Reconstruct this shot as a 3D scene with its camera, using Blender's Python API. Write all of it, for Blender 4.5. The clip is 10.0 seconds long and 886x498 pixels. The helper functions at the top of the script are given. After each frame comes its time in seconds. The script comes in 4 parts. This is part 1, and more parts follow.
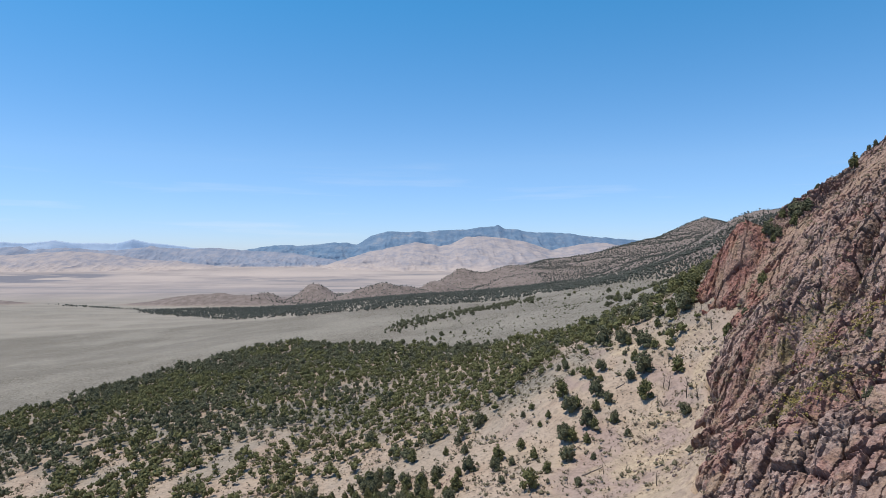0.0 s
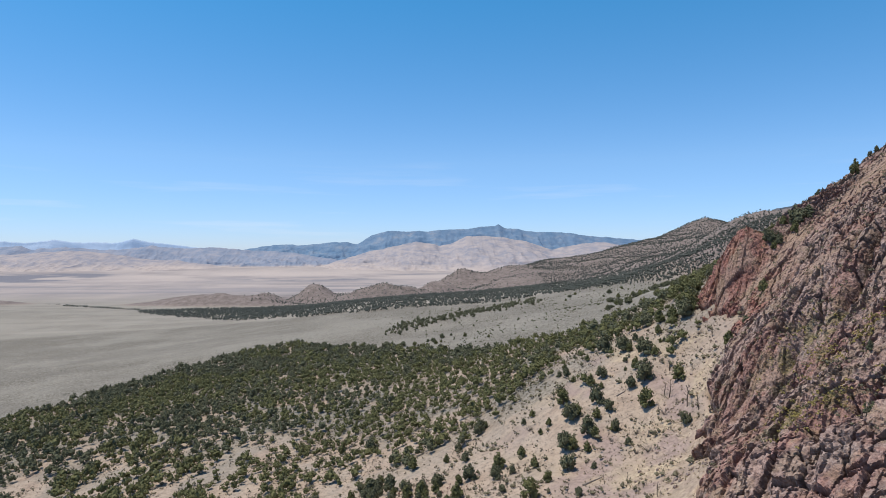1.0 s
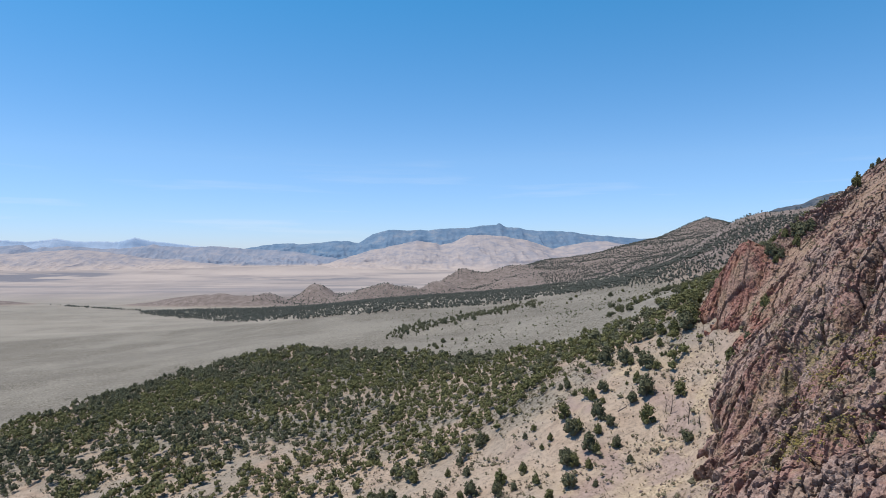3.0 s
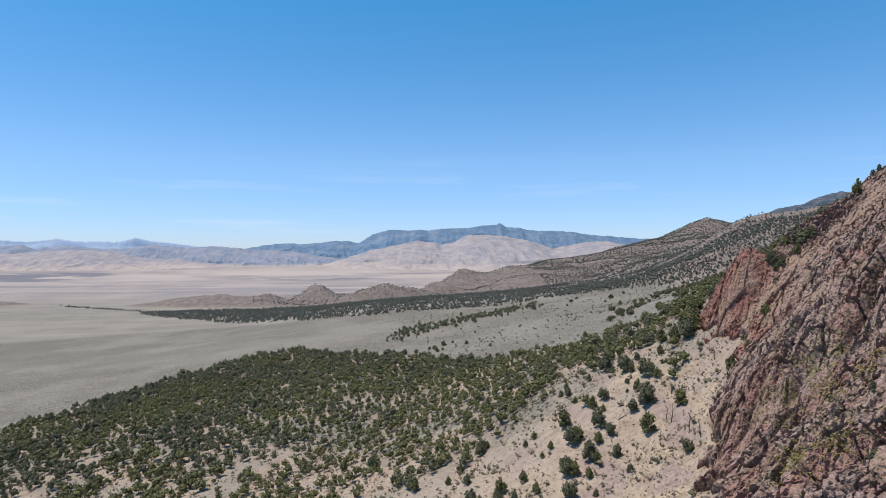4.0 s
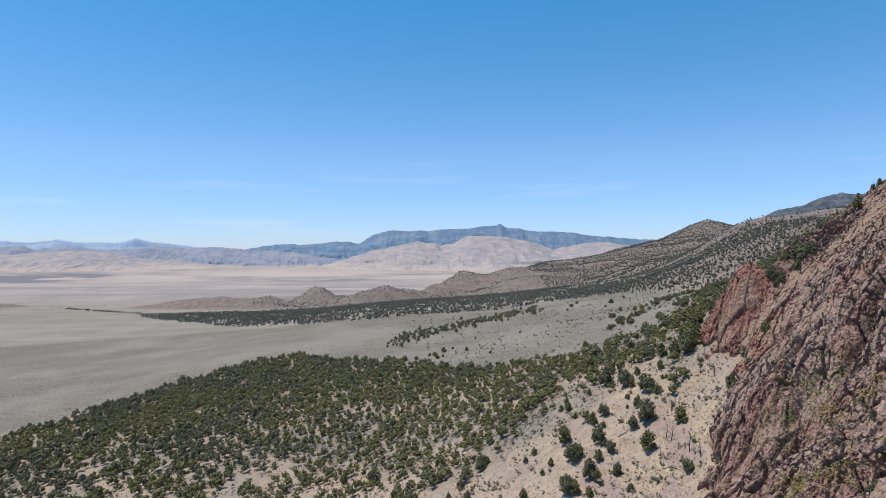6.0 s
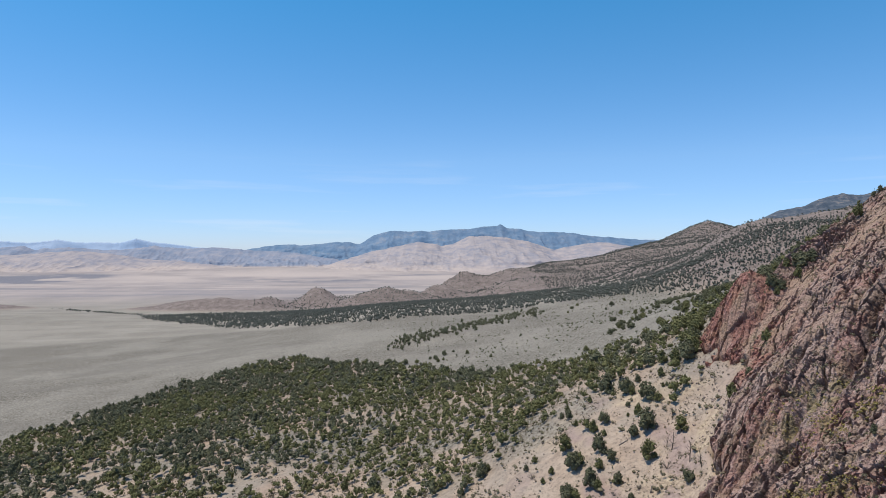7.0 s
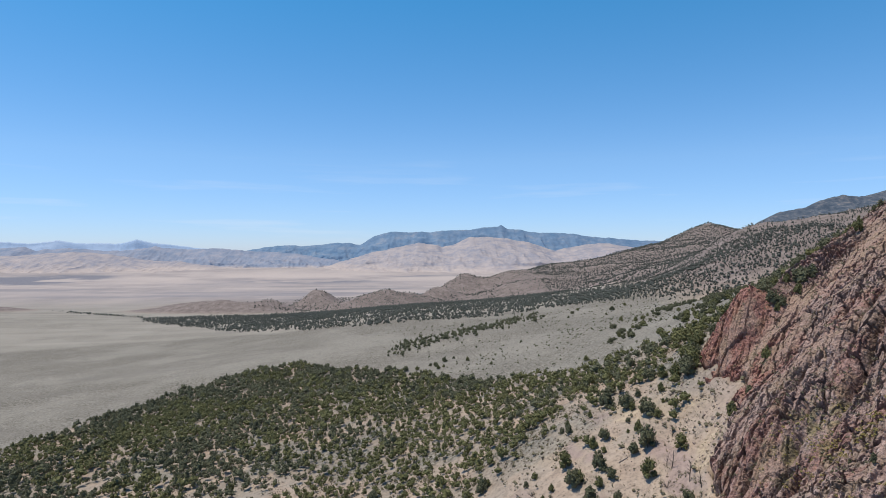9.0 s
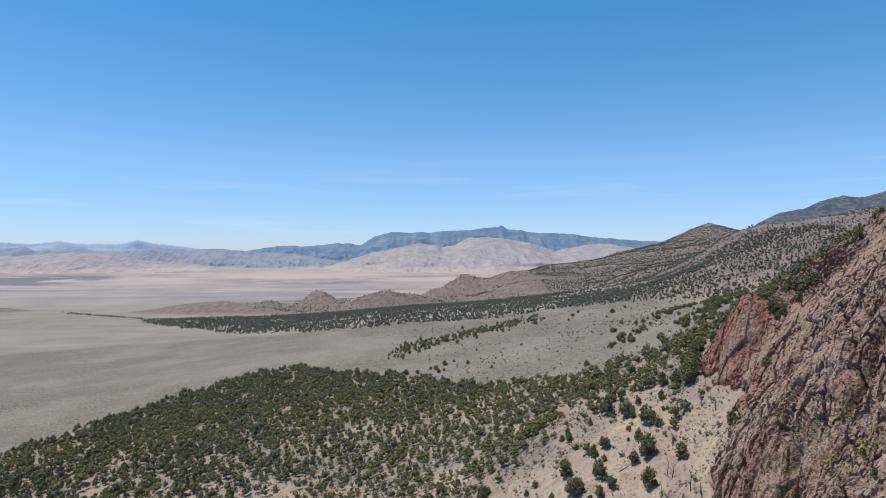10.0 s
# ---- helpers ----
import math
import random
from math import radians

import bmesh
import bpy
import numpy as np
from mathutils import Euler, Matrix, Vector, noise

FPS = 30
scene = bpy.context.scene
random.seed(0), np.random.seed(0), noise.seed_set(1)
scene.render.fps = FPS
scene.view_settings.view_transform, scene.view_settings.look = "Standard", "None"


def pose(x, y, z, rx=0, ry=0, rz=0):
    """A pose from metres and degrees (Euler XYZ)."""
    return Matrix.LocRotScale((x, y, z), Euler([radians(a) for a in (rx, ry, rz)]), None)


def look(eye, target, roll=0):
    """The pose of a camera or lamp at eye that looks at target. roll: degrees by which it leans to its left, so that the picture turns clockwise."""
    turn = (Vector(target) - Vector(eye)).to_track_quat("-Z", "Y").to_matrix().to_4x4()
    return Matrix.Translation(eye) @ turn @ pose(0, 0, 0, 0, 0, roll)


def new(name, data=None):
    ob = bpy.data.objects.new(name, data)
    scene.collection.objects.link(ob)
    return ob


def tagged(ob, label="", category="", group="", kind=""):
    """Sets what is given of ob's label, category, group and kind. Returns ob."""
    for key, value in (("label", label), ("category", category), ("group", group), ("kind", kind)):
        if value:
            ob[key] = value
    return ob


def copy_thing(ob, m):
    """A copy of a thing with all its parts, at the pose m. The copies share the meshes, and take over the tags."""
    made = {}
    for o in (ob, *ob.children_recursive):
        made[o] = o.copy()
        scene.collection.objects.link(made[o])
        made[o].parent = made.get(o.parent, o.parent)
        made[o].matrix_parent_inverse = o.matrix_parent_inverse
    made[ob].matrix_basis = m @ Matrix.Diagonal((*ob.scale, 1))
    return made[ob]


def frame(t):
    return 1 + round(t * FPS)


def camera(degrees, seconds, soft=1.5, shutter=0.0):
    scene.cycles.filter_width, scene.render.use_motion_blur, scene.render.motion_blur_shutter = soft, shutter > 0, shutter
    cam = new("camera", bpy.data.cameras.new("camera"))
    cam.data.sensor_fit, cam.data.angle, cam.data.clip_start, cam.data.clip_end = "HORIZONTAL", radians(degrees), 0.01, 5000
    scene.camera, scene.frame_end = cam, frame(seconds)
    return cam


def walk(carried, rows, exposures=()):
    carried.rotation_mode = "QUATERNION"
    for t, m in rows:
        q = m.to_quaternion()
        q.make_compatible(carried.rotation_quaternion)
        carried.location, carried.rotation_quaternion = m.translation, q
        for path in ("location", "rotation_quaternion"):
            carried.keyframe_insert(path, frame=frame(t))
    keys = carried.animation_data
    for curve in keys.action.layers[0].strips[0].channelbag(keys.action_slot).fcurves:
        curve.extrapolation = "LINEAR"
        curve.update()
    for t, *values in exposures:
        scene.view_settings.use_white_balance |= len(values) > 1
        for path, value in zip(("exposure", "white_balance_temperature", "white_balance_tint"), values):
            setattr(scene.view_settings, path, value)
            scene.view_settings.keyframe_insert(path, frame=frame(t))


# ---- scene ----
cam = camera(71, 10.0, soft=0.65)
PATH = [
    (0, pose(0.13, -0.10, 100.00, 90.267, 0, -0.171)),
    (0.5, pose(0.11, -0.13, 101.02, 90.236, 0, -0.153)),
    (1, pose(0.08, -0.09, 102.07, 90.198, 0, -0.131)),
    (1.5, pose(0.05, -0.04, 103.10, 90.158, 0, -0.117)),
    (2, pose(0.04, -0.01, 104.16, 90.121, 0, -0.095)),
    (2.5, pose(0.01, 0.01, 105.21, 90.074, 0, -0.066)),
    (4, pose(-0.01, 0.00, 108.34, 90.016, 0, -0.002)),
    (4.5, pose(-0.00, -0.00, 109.37, 90.003, 0, -0.000)),
    (5, pose(-0.00, 0.00, 110.43, 90.000, 0, 0.000)),
    (5.5, pose(-0.01, -0.00, 111.49, 90.016, 0, 0.000)),
    (7, pose(-0.00, -0.04, 114.61, 90.039, 0, 0.065)),
    (7.5, pose(0.02, -0.05, 115.65, 90.054, 0, 0.071)),
    (8, pose(0.04, -0.06, 116.72, 90.064, 0, 0.075)),
    (8.5, pose(0.08, -0.07, 117.80, 90.059, 0, 0.088)),
    (9, pose(0.14, -0.08, 118.88, 90.063, 0, 0.113)),
    (9.5, pose(0.15, -0.07, 119.96, 90.065, 0, 0.127)),
    (10, pose(0.11, -0.05, 121.00, 90.073, 0, 0.135)),
]
walk(cam, PATH, [(0, 0.0), (7.2, -0.01), (8.4, -0.05), (10, -0.05)])

# ---- sky and sun: high, over the valley to the left ----
SUN_FROM = Vector((-0.36, -0.04, 1.0)).normalized()
elevation = math.asin(SUN_FROM.z)
world = bpy.data.worlds.new("sky")
scene.world = world
world.use_nodes = True
wn = world.node_tree.nodes
wl = world.node_tree.links
sky = wn.new("ShaderNodeTexSky")
sky.sky_type = "NISHITA"
sky.sun_disc = False
sky.sun_elevation = elevation
sky.sun_rotation = math.atan2(SUN_FROM.x, SUN_FROM.y)
sky.altitude = 1800
sky.air_density = 1.0
sky.dust_density = 0.3
sky.ozone_density = 2.0
# clear desert air: deeper blue overhead, pale blue instead of yellow along the horizon
where = wn.new("ShaderNodeTexCoord")
up = wn.new("ShaderNodeSeparateXYZ")
wl.new(where.outputs["Generated"], up.inputs[0])
air = wn.new("ShaderNodeValToRGB")
air.color_ramp.elements[0].position, air.color_ramp.elements[0].color = 0.0, (0.80, 0.965, 1.44, 1)
air.color_ramp.elements[1].position, air.color_ramp.elements[1].color = 0.37, (0.53, 1.46, 1.775, 1)
mid = air.color_ramp.elements.new(0.14)
mid.color = (0.98, 1.285, 1.555, 1)
zenith = air.color_ramp.elements.new(1.0)
zenith.color = (0.34, 0.75, 1.10, 1)
wl.new(up.outputs["Z"], air.inputs[0])
tint = wn.new("ShaderNodeMix")
tint.data_type, tint.blend_type = "RGBA", "MULTIPLY"
tint.inputs[0].default_value = 1.0
wl.new(sky.outputs[0], tint.inputs[6])
wl.new(air.outputs[0], tint.inputs[7])
wn["Background"].inputs["Strength"].default_value = 0.1
# a few thin cirrus wisps low in the sky
stretch = wn.new("ShaderNodeMapping")
stretch.inputs["Scale"].default_value = (2.2, 2.2, 30.0)
stretch.inputs["Rotation"].default_value = (0.02, 0.03, 0)
wl.new(where.outputs["Generated"], stretch.inputs[0])
wisp = wn.new("ShaderNodeTexNoise")
wisp.inputs["Scale"].default_value = 1.7
wisp.inputs["Detail"].default_value = 6
wl.new(stretch.outputs[0], wisp.inputs["Vector"])
thin = wn.new("ShaderNodeMapRange")
thin.inputs["From Min"].default_value, thin.inputs["From Max"].default_value, thin.inputs["To Max"].default_value = 0.56, 0.78, 0.30
wl.new(wisp.outputs["Fac"], thin.inputs["Value"])
low = wn.new("ShaderNodeMapRange")
low.inputs["From Min"].default_value, low.inputs["From Max"].default_value = 0.16, 0.06
wl.new(up.outputs["Z"], low.inputs["Value"])
both = wn.new("ShaderNodeMath")
both.operation = "MULTIPLY"
wl.new(thin.outputs[0], both.inputs[0])
wl.new(low.outputs[0], both.inputs[1])
cloud = wn.new("ShaderNodeMix")
cloud.data_type = "RGBA"
cloud.inputs[7].default_value = (8.5, 8.9, 9.6, 1)
wl.new(both.outputs[0], cloud.inputs[0])
wl.new(tint.outputs[2], cloud.inputs[6])
wl.new(cloud.outputs[2], wn["Background"].inputs["Color"])

sun = new("sun", bpy.data.lights.new("sun", "SUN"))
sun.data.energy = 4.4
sun.data.angle = radians(0.5)
sun.data.color = (1.0, 0.922, 0.795)
sun.matrix_world = look(SUN_FROM * 50, (0, 0, 0))

# ---- land form (plain numbers, so that everything can stand on it) ----


def hermite(nodes, values, q):
    """Smooth curve through values (last axis is a free one) at the nodes, read at q; straight on past the ends."""
    n = np.asarray(nodes, float)
    v = np.asarray(values, float)
    d = np.diff(n)
    s = np.diff(v, axis=0) / d.reshape((-1,) + (1,) * (v.ndim - 1))
    m = np.empty_like(v)
    m[0], m[-1] = s[0], s[-1]
    wa = (d[1:] / (d[1:] + d[:-1])).reshape((-1,) + (1,) * (v.ndim - 1))
    m[1:-1] = s[:-1] * wa + s[1:] * (1 - wa)
    i = np.clip(np.searchsorted(n, q) - 1, 0, len(n) - 2)
    return n, v, m, i


def along(nodes, values, q):
    n, v, m, i = hermite(nodes, values, q)
    h = n[i + 1] - n[i]
    u = (q - n[i]) / h
    lo, hi = u < 0, u > 1
    c = np.clip(u, 0, 1)
    r = (v[i] * (1 + 2 * c) * (1 - c) ** 2 + h * m[i] * c * (1 - c) ** 2
         + v[i + 1] * c * c * (3 - 2 * c) + h * m[i + 1] * c * c * (c - 1))
    return r + np.where(lo, u * h * m[i], 0) + np.where(hi, (u - 1) * h * m[i + 1], 0)


def loft(xs, ys, table, x, y):
    """Height of a sheet lofted through cross sections: table[j] holds the section at ys[j]."""
    x, y = np.asarray(x, float), np.asarray(y, float)
    shape = x.shape
    x, y = x.ravel(), y.ravel()
    sec = np.stack([along(xs, row, x) for row in table])
    n, v, m, i = hermite(ys, sec, y)
    k = np.arange(len(x))
    h = n[i + 1] - n[i]
    c = np.clip((y - n[i]) / h, 0, 1)
    r = (v[i, k] * (1 + 2 * c) * (1 - c) ** 2 + h * m[i, k] * c * (1 - c) ** 2
         + v[i + 1, k] * c * c * (3 - 2 * c) + h * m[i + 1, k] * c * c * (c - 1))
    return r.reshape(shape)


def smooth(a, b, t):
    t = np.clip((t - a) / (b - a), 0.0, 1.0)
    return t * t * (3 - 2 * t)


def grid_random(ix, iy, seed):
    h = (ix.astype(np.int64) * 374761393 + iy.astype(np.int64) * 668265263 + seed * 1442695041) & 0x7FFFFFFF
    h = ((h ^ (h >> 13)) * 1274126177) & 0x7FFFFFFF
    h = ((h ^ (h >> 16)) * 1103515245 + 12345) & 0x7FFFFFFF
    return (h ^ (h >> 11)) % 100003 / 100003.0


def value_noise(x, y, seed=0):
    ix, iy = np.floor(x), np.floor(y)
    u, v = x - ix, y - iy
    u, v = u * u * u * (u * (u * 6 - 15) + 10), v * v * v * (v * (v * 6 - 15) + 10)
    a, b = grid_random(ix, iy, seed), grid_random(ix + 1, iy, seed)
    c, d = grid_random(ix, iy + 1, seed), grid_random(ix + 1, iy + 1, seed)
    return (a * (1 - u) + b * u) * (1 - v) + (c * (1 - u) + d * u) * v


def fbm(x, y, octaves=4, seed=0, gain=0.5):
    r, a, total = 0, 1.0, 0
    for o in range(octaves):
        r = r + a * value_noise(x * 2.03 ** o + 17.3 * o, y * 2.03 ** o - 9.1 * o, seed + o)
        total += a
        a *= gain
    return r / total


def ridged(x, y, octaves=4, seed=0):
    r, a, total = 0, 1.0, 0
    for o in range(octaves):
        n = value_noise(x * 2.1 ** o + 31.7 * o, y * 2.1 ** o + 5.9 * o, seed + o)
        r = r + a * (1 - np.abs(2 * n - 1)) ** 2
        total += a
        a *= 0.5
    return r / total


# cross sections of the near hillside, from the valley side (-x) up to the rocks (+x)
NEAR_X = [-420, -260, -150, -80, -30, 0, 20, 40, 50, 60, 75, 90, 105, 125, 170]
NEAR_Y = [-60, 60, 90, 110, 125, 140, 160, 185, 230, 300, 400, 520]
NEAR = [
    [-30, -8, 10, 28, 42, 52, 60, 72, 80, 90, 106, 124, 142, 166, 215],
    [-25, -8, 10, 28, 42, 52, 60, 70, 78, 86, 102, 118, 136, 158, 205],
    [-22, -8, 11, 28, 41, 50, 57, 65, 71, 79, 95, 112, 128, 149, 196],
    [-20, -7, 12, 28, 40, 48, 54, 61, 66, 75, 92, 109, 124, 145, 190],
    [-19, -6, 12, 28, 39, 47, 53, 59, 64, 73, 89, 107, 122, 142, 185],
    [-18, -5, 13, 27, 38, 47, 53, 60, 65, 72, 86, 103, 118, 137, 180],
    [-17, -4, 14, 27, 37, 47, 55, 66, 71, 76, 86, 101, 114, 131, 172],
    [-16, -3, 15, 28, 37, 47, 57, 69, 73, 78, 87, 98, 110, 125, 160],
    [-15, 0, 18, 29, 37, 47, 55, 64, 68, 72, 80, 88, 97, 108, 135],
    [-12, 5, 22, 31, 40, 46, 52, 59, 62, 65, 71, 77, 83, 91, 108],
    [-6, 10, 23, 33, 40, 44, 47, 52, 54, 57, 61, 65, 69, 74, 87],
    [-4, 12, 27, 35, 39, 41, 44, 48, 50, 52, 54, 57, 60, 63, 71],
]
# cross sections of the wide fan, the far hills and the valley
FAR_X = [-1500, -800, -500, -300, -100, 100, 200, 300, 400, 600, 900, 1400]
FAR_Y = [520, 660, 800, 1000, 1300, 1600, 1800, 2100, 2500, 3000, 3500, 3700, 4900]
FAR = [
    [-10, -8, -6, 8, 33, 57, 72, 90, 108, 140, 185, 240],
    [-5, -4, -4, 8, 33, 52, 72, 108, 138, 172, 220, 280],
    [-3, -2, -1, 9, 34, 48, 62, 90, 146, 178, 220, 290],
    [0, 0, 0, 5, 25, 40, 52, 70, 110, 160, 215, 290],
    [-12, -11, -12, -11, -3, 8, 22, 46, 84, 134, 168, 270],
    [-18, -17, -17, -15, -10, 16, 52, 72, 98, 148, 176, 260],
    [-20, -20, -20, -20, -15, 10, 45, 74, 84, 128, 150, 240],
    [-27, -27, -27, -27, -25, -20, -10, 0, 20, 60, 110, 180],
    [-30, -30, -30, -30, -30, -30, -30, -25, -20, 0, 40, 90],
    [-24, -24, -24, -24, -24, -20, -20, -20, -15, 0, 30, 60],
    [-12, -12, -12, -12, -12, -12, -12, -12, -12, -8, 10, 40],
    [-6, -6, -6, -6, -6, -6, -6, -6, -6, -6, 10, 40],
    [10, 10, 10, 10, 10, 10, 10, 10, 10, 10, 20, 30],
]
# low knobs on the fan: x, y, height, half widths, turn
KNOBS = [
    (44, 1638, 50, 54, 60, 0.0), (150, 1655, 20, 60, 60, 0.0), (-12, 1450, 36, 46, 50, 0.2), (-287, 1420, 39, 40, 55, 0.0),
    (-112, 1332, 36, 86, 45, 0.0), (-365, 1315, 20, 36, 40, 0.0), (-470, 1268, 26, 120, 45, -0.1),
    (-960, 1290, 11, 90, 50, 0.0), (140, 1450, 14, 60, 50, 0.0), (-180, 1380, 10, 60, 50, 0.0),
    (662, 1560, 33, 62, 90, 0.0), (450, 800, -5, 45, 60, 0.0), (395, 835, 10, 60, 60, 0.0), (545, 820, 8, 60, 60, 0.0),
]


# crags along the crest of the rock spur: x, y, height, half widths
CRAGS = [(83, 174, 8, 5.5, 7), (87, 173, 4.5, 7, 7), (97, 180, 2.0, 9, 7), (108, 183, 2.5, 10, 7), (124, 187, 0.8, 12, 8),
         (74, 131, 7.0, 11, 11), (64, 120.5, 6.0, 7, 5.5), (50, 92, 4.5, 9, 14), (61, 92, 3.0, 8, 8)]


def knob_rise(x, y):
    """What the knobs add to the land."""
    z = 0
    for kx, ky, kh, a, b, turn in KNOBS:
        dx, dy = x - kx, y - ky
        u, v = dx * math.cos(turn) + dy * math.sin(turn), dy * math.cos(turn) - dx * math.sin(turn)
        r = np.sqrt((u / a) ** 2 + (v / b) ** 2) + 1e-6
        z = z + kh * np.exp(-0.85 * r ** 2) * (0.82 + 0.36 * fbm(x / 30, y / 30, 3, 71))
    return z


def height(x, y):
    """Height of the land at x, y."""
    x, y = np.asarray(x, float), np.asarray(y, float)
    near = loft(NEAR_X, NEAR_Y, NEAR, np.clip(x, -420, 260), y)
    far = loft(FAR_X, FAR_Y, FAR, np.clip(x, -1500, 1400), y)
    w = smooth(420, 540, y)
    z = near * (1 - w) + far * w
    z = z + knob_rise(x, y)
    for kx, ky, kh, a, b in CRAGS:
        r = ((x - kx) / a) ** 2 + ((y - ky) / b) ** 2
        z = z + kh * np.exp(-0.7 * r ** 1.3)
    hilly = smooth(190, 420, x) * smooth(560, 700, y) * (1 - smooth(2300, 2900, y))
    z = z + hilly * (ridged(x / 190 + 0.4 * y / 190, y / 300, 4, 5) - 0.55) * 24
    rough = 0.4 + 0.6 * smooth(-40, 30, x) * (1 - smooth(300, 420, y))
    z = z + (fbm(x / 26, y / 26, 4, 11) - 0.5) * 3.0 * rough + (fbm(x / 4, y / 4, 3, 19) - 0.5) * 0.5 * rough * (y < 700)
    return z


# left edge of the rocks, by y
EDGE_Y = [60, 80, 95, 105, 115, 125, 133, 140, 150, 158, 165, 176, 190]
EDGE_X = [28, 34, 40, 45, 49, 52, 57, 65, 70.5, 73, 72, 72, 80]


def rockiness(x, y):
    """0 on open ground, 1 well inside the rock slope."""
    edge = along(EDGE_Y, EDGE_X, np.clip(y, 60, 190)) + (fbm(x / 5, y / 5, 4, 41) - 0.5) * 10
    r = smooth(-1.0, 3.2, x - edge)
    back = along([70, 90, 110, 130, 160], [192, 188, 190, 196, 204], np.clip(x, 70, 160))
    return r * (1 - smooth(-4, 6, y - back - (fbm(x / 9, y / 9, 3, 43) - 0.5) * 12))

# ---- materials ----


def material(name, rough=0.9, spec=0.2):
    m = bpy.data.materials.new(name)
    m.use_nodes = True
    b = m.node_tree.nodes["Principled BSDF"]
    b.inputs["Roughness"].default_value = rough
    b.inputs["Specular IOR Level"].default_value = spec
    return m, m.node_tree.nodes, m.node_tree.links, b


def noise_node(n, l, scale, detail=5, rough=0.6, stretch=None, turn=None, coord="Object"):
    tc = n.new("ShaderNodeTexCoord")
    out = tc.outputs[coord]
    if stretch or turn:
        mp = n.new("ShaderNodeMapping")
        mp.inputs["Scale"].default_value = stretch or (1, 1, 1)
        mp.inputs["Rotation"].default_value = turn or (0, 0, 0)
        l.new(out, mp.inputs["Vector"])
        out = mp.outputs[0]
    t = n.new("ShaderNodeTexNoise")
    t.inputs["Scale"].default_value = scale
    t.inputs["Detail"].default_value = detail
    t.inputs["Roughness"].default_value = rough
    l.new(out, t.inputs["Vector"])
    return t.outputs["Fac"]


def ramp(n, l, fac, stops):
    r = n.new("ShaderNodeValToRGB")
    e = r.color_ramp.elements
    while len(e) < len(stops):
        e.new(0.5)
    for k, (p, c) in enumerate(stops):
        e[k].position = p
        e[k].color = (*c, 1) if len(c) == 3 else c
    l.new(fac, r.inputs["Fac"])
    return r.outputs["Color"]


def grey(n, l, fac, lo, hi):
    r = n.new("ShaderNodeMapRange")
    r.inputs["From Min"].default_value = lo
    r.inputs["From Max"].default_value = hi
    l.new(fac, r.inputs["Value"])
    return r.outputs[0]


def mix(n, l, fac, a, b, blend="MIX"):
    m = n.new("ShaderNodeMix")
    m.data_type = "RGBA"
    m.blend_type = blend
    for k, v in ((0, fac), (6, a), (7, b)):
        if isinstance(v, (int, float)):
            m.inputs[k].default_value = v
        elif isinstance(v, tuple):
            m.inputs[k].default_value = (*v, 1)
        else:
            l.new(v, m.inputs[k])
    return m.outputs[2]


def attribute(n, name):
    a = n.new("ShaderNodeAttribute")
    a.attribute_name = name
    return a.outputs["Fac"]


def bump(n, l, b, fac, strength, distance):
    k = n.new("ShaderNodeBump")
    k.inputs["Strength"].default_value = strength
    k.inputs["Distance"].default_value = distance
    l.new(fac, k.inputs["Height"])
    l.new(k.outputs[0], b.inputs["Normal"])


